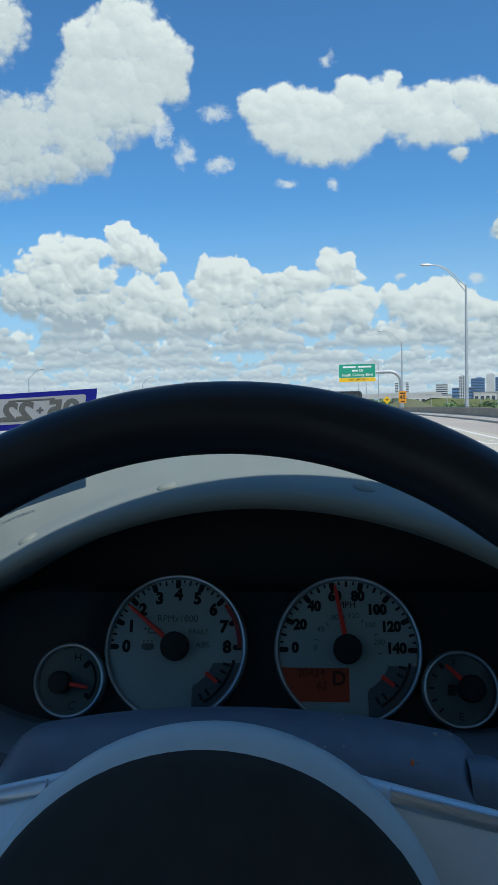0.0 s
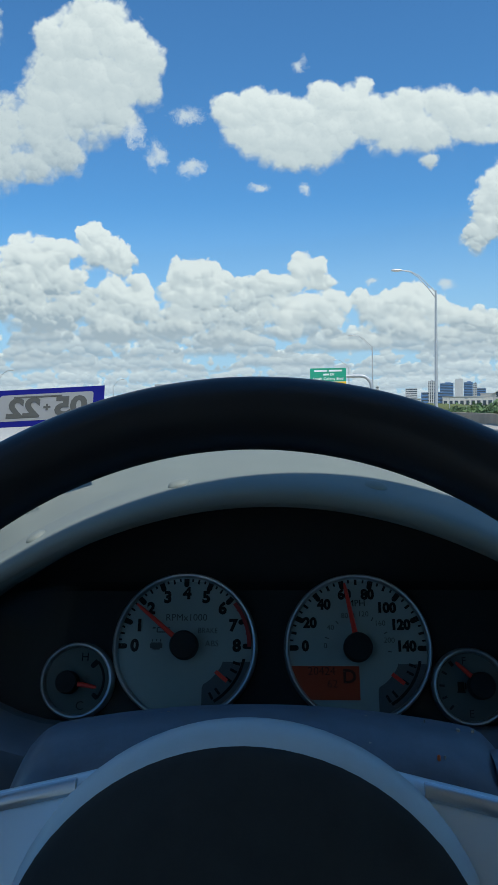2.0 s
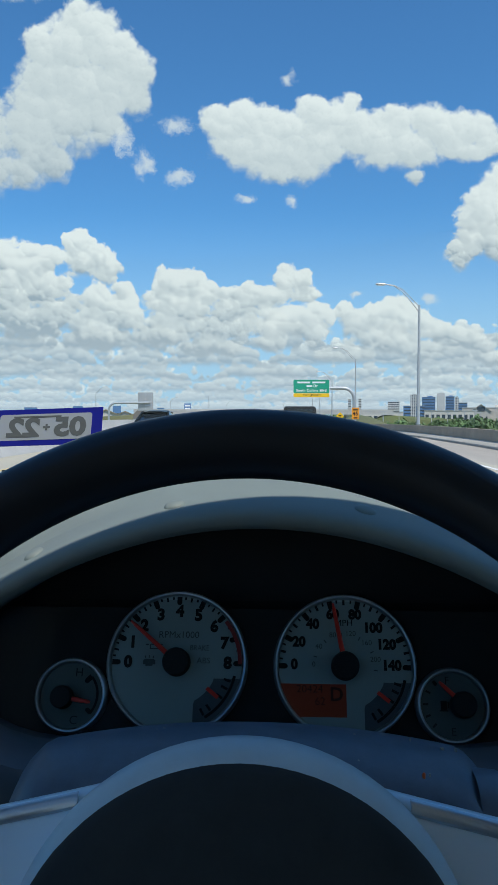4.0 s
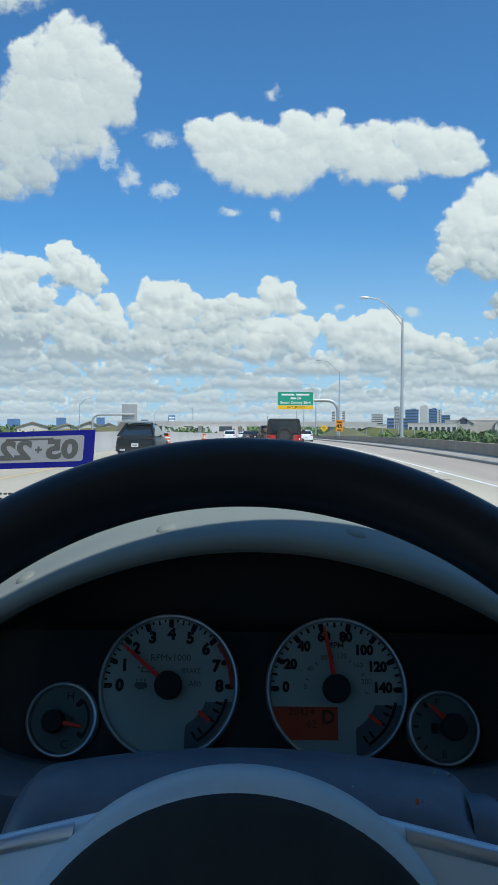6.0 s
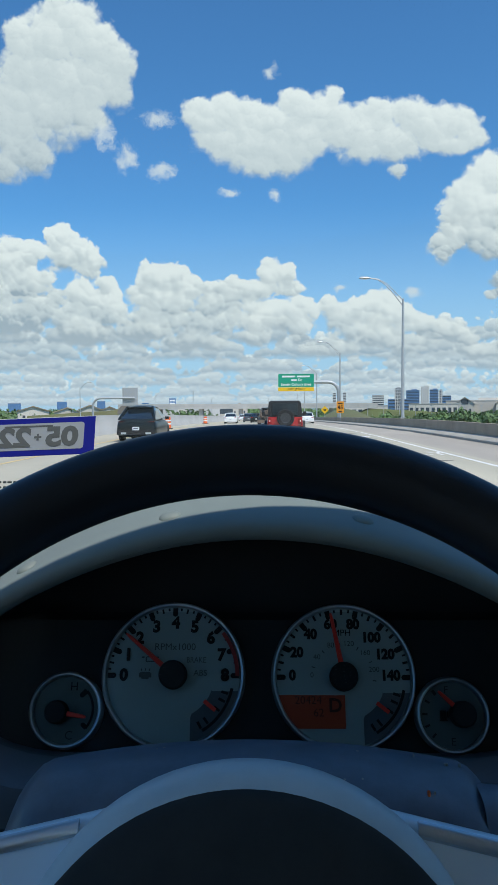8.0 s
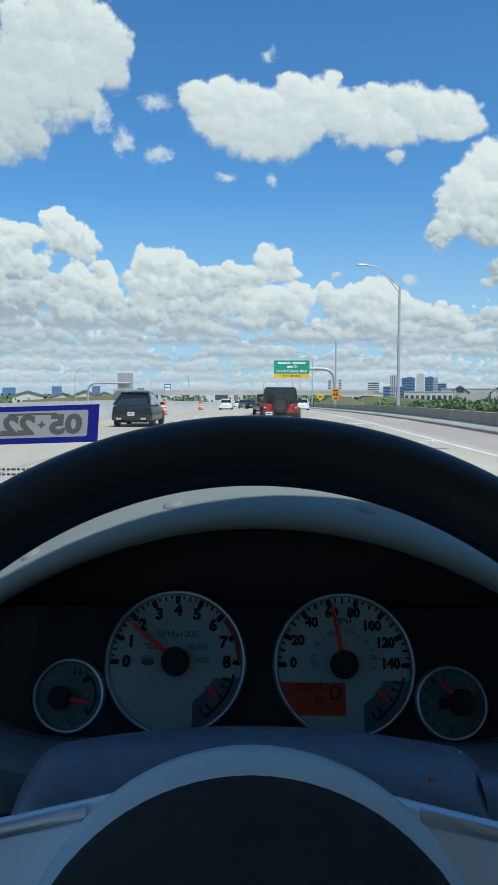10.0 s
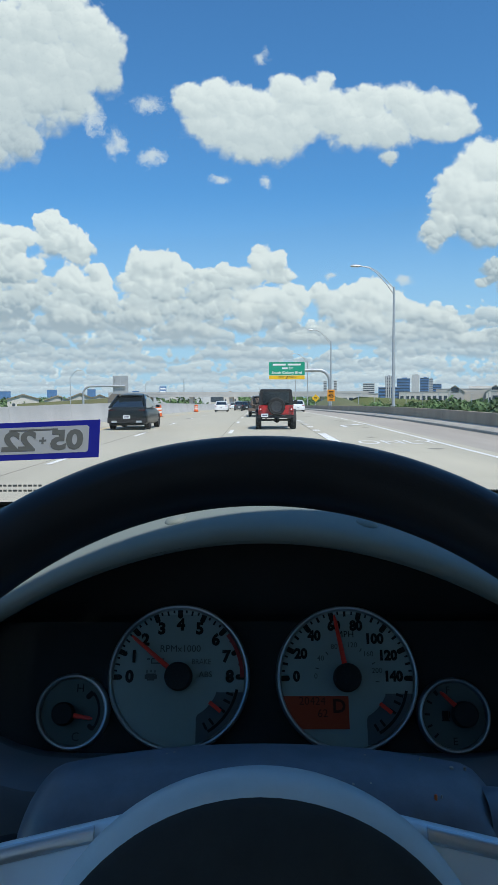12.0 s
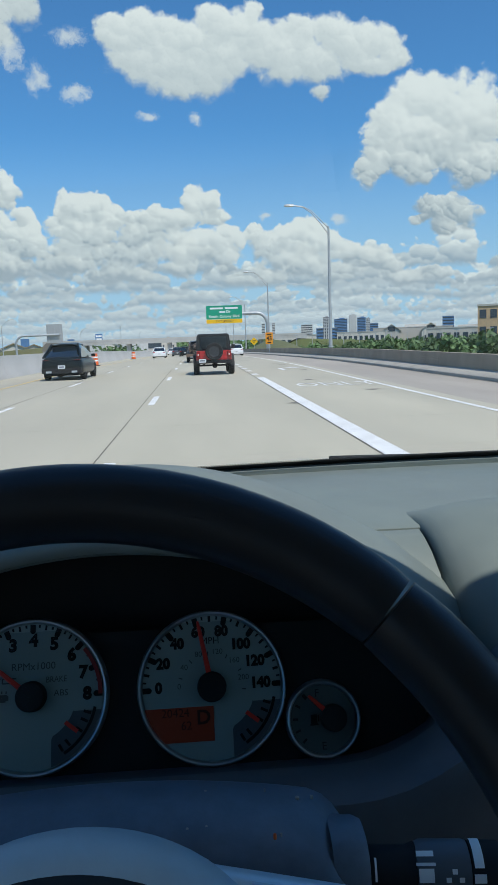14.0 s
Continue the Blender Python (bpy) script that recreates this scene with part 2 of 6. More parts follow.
# the heaps before them
heap, lit, relief = near_clouds(g, p0)
tone = g.math("ADD", g.math("MULTIPLY", lit, 0.55), g.math("MULTIPLY", relief, g.ramp(height, 0.20, 0.30, 0.50, 0.20)))
tone = g.ramp(tone, g.ramp(height, 0.20, 0.30, -0.42, -0.62), 0.38, smooth=False)
edge = g.ramp(tone, 0.2, 0.7, 0.48, 0.18)
alpha = g.ramp(heap, 0.0, g.math("ADD", edge, g.ramp(height, 0.22, 0.31, 0.0, 0.22)))
low_col = g.mix(g.ramp(tone, 0.0, 0.45), (0.33, 0.43, 0.50), (0.57, 0.665, 0.69))
cloud_col = g.mix(g.ramp(tone, 0.38, 1.0), low_col, (0.785, 0.87, 0.865))
cloud_col = g.mix(g.ramp(above, 0.16, 0.04, 0.0, 0.35), cloud_col, (0.55, 0.66, 0.74))
final = g.mix(g.math("MULTIPLY", alpha, 0.97), behind, cloud_col)
final = g.mix(g.math("MULTIPLY", torn_shreds(g, p0), 0.80), final, (0.66, 0.75, 0.78))
back = g.add("ShaderNodeBackground")
g.put(back.inputs["Color"], final)
back.inputs["Strength"].default_value = 1.0
g.put(g.add("ShaderNodeOutputWorld").inputs["Surface"], back.outputs[0])

sun_data = bpy.data.lights.new("sun", "SUN")
sun_data.energy, sun_data.angle, sun_data.color = 4.2, radians(0.6), (1.0, 0.965, 0.91)
sun = new("sun", sun_data)
sun_to = Vector((math.sin(SUN_AZIMUTH) * math.cos(SUN_ELEVATION), math.cos(SUN_AZIMUTH) * math.cos(SUN_ELEVATION), math.sin(SUN_ELEVATION)))
sun.matrix_world = look(sun_to * 100, (0, 0, 0))

# ================= materials =================


def surface(name, base, rough=0.6, metal=0.0, spots=0.0, spot_scale=6.0, second=None, second_scale=1.2, second_amount=0.0,
            bump=0.0, bump_scale=200.0, coat=0.0, vary=0.0, spec=0.5, stretch=None):
    """A Principled surface in world metres: base colour, variation at two scales, fine relief, and tint by object."""
    m = bpy.data.materials.new(name)
    m.use_nodes = True
    t = m.node_tree
    n = Nodes(t)
    bsdf = t.nodes["Principled BSDF"]
    p = n.add("ShaderNodeTexCoord").outputs["Object"]
    if stretch:
        p = n.vec("MULTIPLY", p, stretch)
    col = None
    if second:
        f = n.ramp(n.noise(p, second_scale, 5, 0.6), 0.35, 0.7, 0.0, second_amount)
        col = n.mix(f, base, second)
    if spots:
        f = n.noise(p, spot_scale, 6, 0.65)
        k = n.ramp(f, 0.25, 0.75, 1 - spots, 1 + spots, smooth=False)
        c = n.add("ShaderNodeCombineXYZ")
        for i in range(3):
            n.put(c.inputs[i], k)
        if col is None:
            col = n.mix(1.0, base, c.outputs[0], "MULTIPLY")
        else:
            col = n.mix(1.0, col, c.outputs[0], "MULTIPLY")
        n.put(bsdf.inputs["Roughness"], n.ramp(f, 0.3, 0.7, max(rough - 0.08, 0.02), min(rough + 0.08, 1), smooth=False))
    else:
        bsdf.inputs["Roughness"].default_value = rough
    if vary:
        info = n.add("ShaderNodeObjectInfo")
        hsv = n.add("ShaderNodeHueSaturation")
        n.put(hsv.inputs["Value"], n.ramp(info.outputs["Random"], 0, 1, 1 - vary, 1 + vary, smooth=False))
        if col is None:
            hsv.inputs["Color"].default_value = (*base, 1)
        else:
            n.put(hsv.inputs["Color"], col)
        col = hsv.outputs[0]
    if col is None:
        bsdf.inputs["Base Color"].default_value = (*base, 1)
    else:
        n.put(bsdf.inputs["Base Color"], col)
    bsdf.inputs["Metallic"].default_value = metal
    bsdf.inputs["Coat Weight"].default_value = coat
    bsdf.inputs["Coat Roughness"].default_value = 0.05
    bsdf.inputs["Specular IOR Level"].default_value = spec
    if bump:
        b = n.add("ShaderNodeBump")
        b.inputs["Strength"].default_value = bump
        b.inputs["Distance"].default_value = 0.2 / bump_scale
        n.put(b.inputs["Height"], n.noise(p, bump_scale, 3, 0.6))
        n.put(bsdf.inputs["Normal"], b.outputs[0])
    return m


def glowing(name, base, strength):
    m = surface(name, base, 0.4)
    b = m.node_tree.nodes["Principled BSDF"]
    b.inputs["Emission Color"].default_value = (*base, 1)
    b.inputs["Emission Strength"].default_value = strength
    return m


def clear_glass(name, tint=(0.97, 0.985, 0.98), gloss=1.0):
    """Thin clear glass: passes light straight on, mirrors by Fresnel."""
    m = bpy.data.materials.new(name)
    m.use_nodes = True
    t = m.node_tree
    t.nodes.clear()
    n = Nodes(t)
    clear = n.add("ShaderNodeBsdfTransparent")
    clear.inputs[0].default_value = (*tint, 1)
    shiny = n.add("ShaderNodeBsdfGlossy")
    shiny.inputs["Roughness"].default_value = 0.02
    fres = n.add("ShaderNodeFresnel")
    fres.inputs[0].default_value = 1.35
    mixer = n.add("ShaderNodeMixShader")
    n.put(mixer.inputs[0], n.math("MULTIPLY", fres.outputs[0], gloss))
    n.put(mixer.inputs[1], clear.outputs[0])
    n.put(mixer.inputs[2], shiny.outputs[0])
    n.put(n.add("ShaderNodeOutputMaterial").inputs[0], mixer.outputs[0])
    return m


def lit_through(name, base):
    """Thin paper that daylight shines through from behind."""
    m = surface(name, base, 0.8, spots=0.05, spot_scale=60)
    n = Nodes(m.node_tree)
    thin = n.add("ShaderNodeBsdfTranslucent")
    thin.inputs[0].default_value = (*base, 1)
    both = n.add("ShaderNodeMixShader")
    both.inputs[0].default_value = 0.65
    n.put(both.inputs[1], m.node_tree.nodes["Principled BSDF"].outputs[0])
    n.put(both.inputs[2], thin.outputs[0])
    n.put(m.node_tree.nodes["Material Output"].inputs[0], both.outputs[0])
    return m


LEATHER = surface("black_leather", (0.011, 0.012, 0.014), 0.40, spots=0.08, spot_scale=60, bump=0.25, bump_scale=900, spec=0.38)
# wheel pad colours: COVER includes the front face's shade, PAD the skylight on top
COVER = surface("charcoal_vinyl_shaded", (0.036, 0.038, 0.037), 0.7, spots=0.2, spot_scale=60, bump=0.3, bump_scale=1000, spec=0.15)
PAD = surface("slate_vinyl_skylit", (0.50, 0.62, 0.66), 0.40, spots=0.08, spot_scale=40, bump=0.35, bump_scale=1100)
DASH = surface("grey_dash_vinyl", (0.170, 0.206, 0.188), 0.62, spots=0.08, spot_scale=25, second=(0.16, 0.175, 0.165), second_scale=5, second_amount=0.35,
               bump=0.3, bump_scale=900)
SHROUD = surface("slate_grey_plastic", (0.105, 0.14, 0.175), 0.42, spots=0.2, spot_scale=70, second=(0.14, 0.175, 0.21), second_scale=22, second_amount=0.5,
                 bump=0.25, bump_scale=900)
TRIM = surface("dark_grey_plastic", (0.085, 0.10, 0.115), 0.5, spots=0.15, spot_scale=40, bump=0.2, bump_scale=900)
BLACK = surface("matt_black_plastic", (0.022, 0.023, 0.024), 0.75, spots=0.2, spot_scale=40, spec=0.2)
SATIN = surface("satin_silver_plastic", (0.70, 0.84, 0.90), 0.38, 0.25)
BRIGHT = surface("silver_highlight_and_exhaust", (0.60, 0.65, 0.67), 0.30, 0.7)
CHROME = surface("chrome_ring", (0.50, 0.55, 0.58), 0.42, 0.9)
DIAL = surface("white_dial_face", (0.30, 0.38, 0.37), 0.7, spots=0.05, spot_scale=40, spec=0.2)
# side gauge faces: dial colour darkened for the shade of their deeper recess
DIAL_SHADED = surface("shaded_dial_face", (0.11, 0.135, 0.13), 0.7, spots=0.05, spot_scale=40, spec=0.2)
INK = surface("black_dial_print", (0.012, 0.012, 0.013), 0.7, spec=0.2)
INK_GREY = surface("grey_dial_print", (0.10, 0.11, 0.11), 0.7, spec=0.2)
NEEDLE = surface("red_needle_plastic", (0.85, 0.035, 0.02), 0.45)
RED_INK = surface("dark_red_print", (0.32, 0.02, 0.02), 0.6)
LCD = glowing("orange_lcd", (0.26, 0.035, 0.012), 0.02)
LCD_INK = surface("lcd_segments", (0.05, 0.008, 0.004), 0.6)
GLASS = clear_glass("windshield_glass", gloss=0.06)
SMOKED = clear_glass("smoked_lens", (0.70, 0.745, 0.745), gloss=0.12)
FRIT = surface("black_ceramic_band", (0.006, 0.006, 0.006), 0.5)
RUBBER = surface("black_rubber", (0.014, 0.014, 0.015), 0.7, spots=0.2, spot_scale=12)
BLUE = lit_through("blue_sticker_ink", (0.004, 0.014, 0.34))
PAPER = lit_through("pale_sticker_paper", (0.56, 0.62, 0.60))
PRINT = lit_through("grey_sticker_print", (0.17, 0.19, 0.185))
CLOTH = surface("grey_cloth", (0.20, 0.20, 0.20), 0.95, spots=0.2, spot_scale=50)
HEADLINER = surface("grey_headliner", (0.48, 0.475, 0.46), 0.95, spots=0.1, spot_scale=50)
CONCRETE = surface("pale_concrete_road", (0.475, 0.435, 0.335), 0.9, spots=0.12, spot_scale=0.5, second=(0.345, 0.318, 0.262), second_scale=0.09, second_amount=0.55,
                   bump=0.3, bump_scale=30, stretch=(1.0, 0.16, 1.0))
SHOULDER = surface("tan_concrete_shoulder", (0.40, 0.355, 0.30), 0.9, spots=0.14, spot_scale=0.6, second=(0.30, 0.265, 0.225), second_scale=0.12, second_amount=0.5,
                   stretch=(1.0, 0.2, 1.0))
BARRIER = surface("pale_concrete_barrier", (0.50, 0.485, 0.46), 0.9, spots=0.10, spot_scale=0.7, second=(0.38, 0.365, 0.34), second_scale=0.2, second_amount=0.5)
# parapet concrete, its base colour darkened for the face turned from the sun
WALL_DARK = surface("shade_toned_concrete_parapet", (0.36, 0.295, 0.22), 0.9, spots=0.18, spot_scale=0.8, second=(0.23, 0.19, 0.14), second_scale=0.25, second_amount=0.6)
CURB = surface("stained_curb_concrete", (0.42, 0.385, 0.33), 0.9, spots=0.2, spot_scale=0.8)
JOINT = surface("dark_joint_filler", (0.16, 0.145, 0.12), 0.9, spots=0.2, spot_scale=2)
WHITE_LINE = surface("white_road_paint", (0.80, 0.79, 0.76), 0.7, spots=0.12, spot_scale=3, second=(0.5, 0.48, 0.44), second_scale=2.2, second_amount=0.4)
YELLOW_LINE = surface("yellow_road_paint", (0.62, 0.46, 0.20), 0.7, spots=0.15, spot_scale=3)
STAIN = surface("dark_road_patch", (0.16, 0.145, 0.125), 0.9, spots=0.2, spot_scale=3)
GALV = surface("galvanised_steel", (0.46, 0.48, 0.49), 0.5, 0.35, spots=0.15, spot_scale=2)
SIGN_GREEN = surface("green_sign_sheeting", (0.0, 0.31, 0.185), 0.45, spots=0.04, spot_scale=2)
SIGN_YELLOW = surface("yellow_sign_sheeting", (0.86, 0.50, 0.005), 0.45)
SIGN_ORANGE = surface("orange_sign_sheeting", (0.80, 0.30, 0.01), 0.45)
SIGN_WHITE = surface("white_sign_sheeting", (0.82, 0.82, 0.80), 0.45)
SIGN_BACK = surface("aluminium_sign_back", (0.42, 0.43, 0.43), 0.5, 0.3, spots=0.1, spot_scale=2)
JEEP_RED = surface("red_car_paint", (0.52, 0.015, 0.018), 0.3, coat=0.7)
JEEP_TOP = surface("black_soft_top", (0.012, 0.014, 0.016), 0.7, spots=0.2, spot_scale=8)
CAR_BLACK = surface("black_car_paint", (0.010, 0.014, 0.015), 0.3, coat=0.12, spec=0.25)
CAR_WHITE = surface("white_car_paint", (0.78, 0.78, 0.77), 0.3, coat=0.6)
CAR_GREY = surface("dark_grey_car_paint", (0.06, 0.065, 0.07), 0.3, coat=0.6)
CAR_GLASS = surface("tinted_car_glass", (0.012, 0.018, 0.024), 0.08, coat=0.5)
TYRE = surface("tyre_rubber", (0.018, 0.018, 0.019), 0.85, spots=0.2, spot_scale=10)
ALLOY = surface("dark_alloy", (0.09, 0.09, 0.095), 0.4, 0.7)
LAMP_DARK = surface("smoked_red_lens", (0.07, 0.008, 0.008), 0.2, coat=0.5)
LAMP_RED = surface("red_lamp_lens", (0.42, 0.01, 0.01), 0.15, coat=0.6)
LAMP_CLEAR = surface("clear_lamp_lens", (0.75, 0.75, 0.74), 0.2)
PLATE = surface("pale_number_plate", (0.72, 0.73, 0.74), 0.5)
PLATE_INK = surface("plate_print", (0.10, 0.11, 0.16), 0.6)
BARREL = surface("orange_plastic_drum", (0.75, 0.13, 0.02), 0.5)
GRASS = surface("dry_summer_grass", (0.105, 0.125, 0.045), 0.95, spots=0.3, spot_scale=0.05, second=(0.19, 0.165, 0.09), second_scale=0.012, second_amount=0.7)
LEAF = surface("green_leaves", (0.095, 0.165, 0.055), 0.7, spots=0.4, spot_scale=0.6, vary=0.3)
BARK = surface("grey_bark", (0.10, 0.08, 0.06), 0.9, spots=0.3, spot_scale=4)
STUCCO = surface("cream_stucco", (0.60, 0.56, 0.50), 0.9, spots=0.08, spot_scale=0.3, vary=0.15)
BRICK = surface("tan_brick", (0.55, 0.39, 0.23), 0.9, spots=0.12, spot_scale=1.2)
ROOF = surface("brown_grey_roof", (0.20, 0.175, 0.15), 0.9, spots=0.2, spot_scale=0.8)
ROOF_PALE = surface("pale_metal_roof", (0.46, 0.45, 0.41), 0.8, spots=0.12, spot_scale=0.4, vary=0.15)
ROOF_TAN = surface("tan_tile_roof", (0.36, 0.29, 0.21), 0.9, spots=0.15, spot_scale=0.6, vary=0.2)
TOWER_BLUE = surface("blue_curtain_glass", (0.10, 0.21, 0.40), 0.25, spots=0.15, spot_scale=0.05)
TOWER_GREY = surface("grey_tower_stone", (0.40, 0.42, 0.44), 0.8, spots=0.1, spot_scale=0.05)
TOWER_PALE = surface("pale_tower_stone", (0.58, 0.58, 0.57), 0.8, spots=0.1, spot_scale=0.05)
WINDOW = surface("dark_window_glass", (0.05, 0.07, 0.09), 0.15)
RUST = surface("rusty_scrap_metal", (0.17, 0.12, 0.09), 0.8, spots=0.4, spot_scale=3)
MUCK = surface("dried_mud_specks", (0.35, 0.32, 0.27), 0.9)

# ================= building helpers =================


def thing(name, label="", category="", group="", kind="", at=(0, 0, 0), turn=0.0):
    ob = new(name)
    ob.empty_display_size = 0.1
    ob.matrix_basis = pose(*at, 0, 0, turn)
    return tagged(ob, label, category, group, kind)


def finish(name, bm, material, m=None, smooth=True, sharp=0.7):
    if m is not None:
        bmesh.ops.transform(bm, matrix=m, verts=bm.verts)
    bmesh.ops.recalc_face_normals(bm, faces=bm.faces)
    for f in bm.faces:
        f.smooth = smooth
    if smooth:
        for e in bm.edges:
            if len(e.link_faces) == 2 and e.calc_face_angle(0) > sharp:
                e.smooth = False
    me = bpy.data.meshes.new(name)
    bm.to_mesh(me)
    bm.free()
    me.materials.append(material)
    return me


def part(name, bm, material, parent=None, label="", m=None, smooth=True, sharp=0.7, bevel=0.0, segs=2):
    """Links a bmesh as one mesh object, under a thing or a part where one is given."""
    if bevel:
        bmesh.ops.bevel(bm, geom=[e for e in bm.edges if len(e.link_faces) == 2 and e.calc_face_angle(0) > 0.5], offset=bevel, segments=segs,
                        profile=0.6, affect="EDGES", clamp_overlap=True)
    ob = new(name, finish(name, bm, material, m, smooth, sharp))
    if parent is not None:
        ob.parent = parent
    if label:
        ob["label"] = label
    return ob


def single(name, bm, material, label, category, group="", kind="", **kw):
    return tagged(part(name, bm, material, None, **kw), label, category, group, kind)


def box(bm, c, s, m=None):
    """A box with centre c and size s."""
    a = [bm.verts.new((c[0] + i * s[0] / 2, c[1] + j * s[1] / 2, c[2] + k * s[2] / 2)) for k in (-1, 1) for j in (-1, 1) for i in (-1, 1)]
    if m is not None:
        for v in a:
            v.co = m @ v.co
    for q in ((0, 2, 3, 1), (4, 5, 7, 6), (0, 1, 5, 4), (2, 6, 7, 3), (0, 4, 6, 2), (1, 3, 7, 5)):
        bm.faces.new([a[i] for i in q])
    return bm


def one_box(c, s, m=None):
    return box(bmesh.new(), c, s, m)


def loft(bm, rings, closed=True, caps=True):
    """Skins rings of points; closed: each ring is a loop."""
    rows = [[bm.verts.new(p) for p in r] for r in rings]
    n = len(rows[0])
    for a, b in zip(rows, rows[1:]):
        for i in range(n if closed else n - 1):
            j = (i + 1) % n
            bm.faces.new((a[i], a[j], b[j], b[i]))
    if caps and closed:
        bm.faces.new(rows[0][::-1])
        bm.faces.new(rows[-1])
    return bm


def tube(bm, points, radius, sides=12, caps=True):
    """A round bar along points; radius is a number or one for each point."""
    pts = [Vector(p) for p in points]
    rs = radius if isinstance(radius, (list, tuple)) else [radius] * len(pts)
    rings, side = [], None
    for i, p in enumerate(pts):
        d = (pts[min(i + 1, len(pts) - 1)] - pts[max(i - 1, 0)]).normalized()
        if side is None:
            side = d.orthogonal().normalized()
        side = (side - d * side.dot(d)).normalized()
        up = d.cross(side)
        rings.append([p + (side * math.cos(2 * math.pi * k / sides) + up * math.sin(2 * math.pi * k / sides)) * rs[i] for k in range(sides)])
    return loft(bm, rings, True, caps)


def lathe(bm, profile, steps=48, caps=False, a0=0.0, a1=2 * math.pi):
    """Turns (radius, height) points round the z axis."""
    full = abs(a1 - a0 - 2 * math.pi) < 1e-6
    rings = []
    for k in range(steps + (0 if full else 1)):
        a = a0 + (a1 - a0) * k / steps
        rings.append([(r * math.cos(a), r * math.sin(a), h) for r, h in profile])
    if full:
        rings.append(rings[0])
    rows = [[bm.verts.new(p) for p in r] for r in (rings[:-1] if full else rings)]
    if full:
        rows.append(rows[0])
    for a, b in zip(rows, rows[1:]):
        for i in range(len(profile) - 1):
            bm.faces.new((a[i], b[i], b[i + 1], a[i + 1]))
    if caps:
        bm.faces.new([r[0] for r in rows[:-1]][::-1])
        bm.faces.new([r[-1] for r in rows[:-1]])
    return bm


def disc(bm, r, z, steps=48, cx=0.0, cy=0.0):
    bm.faces.new([bm.verts.new((cx + r * math.cos(2 * math.pi * k / steps), cy + r * math.sin(2 * math.pi * k / steps), z)) for k in range(steps)])
    return bm


def lettering(text, size, depth=0.0, align="CENTER", space=1.0, fat=0.0):
    """A bmesh of words in the built-in font, in the xy plane, centred on the origin."""
    c = bpy.data.curves.new("words", "FONT")
    c.body, c.size, c.extrude, c.align_x, c.align_y, c.space_character, c.offset = text, size, depth, align, "CENTER", space, fat
    c.resolution_u = 3
    ob = new("words", c)
    bpy.context.view_layer.update()
    me = bpy.data.meshes.new_from_object(ob.evaluated_get(bpy.context.evaluated_depsgraph_get()))
    bm = bmesh.new()
    bm.from_mesh(me)
    bpy.data.objects.remove(ob)
    bpy.data.curves.remove(c)
    bpy.data.meshes.remove(me)
    return bm


def ground_z(y):
    """The carriageway falls away gently ahead."""
    d = max(y - 40.0, 0.0)
    return -0.012 * d * d / (d + 25.0) if d < 400 else -0.012 * 160000 / 425.0


def strip(bm, x0, x1, y0, y1, up=0.0, step=12.0):
    """A flat strip of the road's surface between two x, along y."""
    n = max(1, int((y1 - y0) / step))
    rows = []
    for i in range(n + 1):
        y = y0 + (y1 - y0) * i / n
        rows.append((bm.verts.new((x0, y, ground_z(y) + up)), bm.verts.new((x1, y, ground_z(y) + up))))
    for a, b in zip(rows, rows[1:]):
        bm.faces.new((a[0], a[1], b[1], b[0]))
    return bm

# ================= ground and road =================


def build_ground():
    bm = bmesh.new()
    ys = [-600, -60, -8, 30, 60, 100, 150, 220, 320, 450, 700, 1200, 2200, 4200]
    xs = [-4200, -1500, -500, -200, -80, -30, -12, 12, 16, 30, 80, 200, 500, 1500, 4200]
    rows = []
    for y in ys:
        row = []
        for x in xs:
            z = ground_z(y) - 0.15
            if x >= 16:
                z -= min((x - 12) * 0.25, 3.6)
            if x <= -30:
                z -= 0.8
            row.append(bm.verts.new((x, y, z)))
        rows.append(row)
    for a, b in zip(rows, rows[1:]):
        for i in range(len(xs) - 1):
            bm.faces.new((a[i], a[i + 1], b[i + 1], b[i]))
    single("ground", bm, GRASS, "dry green and tan grassland reaching the horizon", "ground", kind="structure")
    bm = strip(bmesh.new(), -9.6, 6.3, -60, 700)
    single("road", bm, CONCRETE, "pale tan concrete highway carriageway with tyre-darkened lanes", "road", kind="structure")
    bm = strip(bmesh.new(), 6.3, 9.3, -60, 700)
    single("road_shoulder", bm, SHOULDER, "tan stained concrete shoulder beside the right lane", "road shoulder", kind="structure")
    bm = strip(bmesh.new(), -40, -10.6, -60, 700)
    single("far_road", bm, CONCRETE, "pale concrete opposite carriageway behind the barrier", "road", kind="structure")


def line_piece(x, y0, y1, w, mat, name, label):
    bm = strip(bmesh.new(), x - w / 2, x + w / 2, y0, y1, 0.006)
    return single(name, bm, mat, label, "road marking", kind="structure")


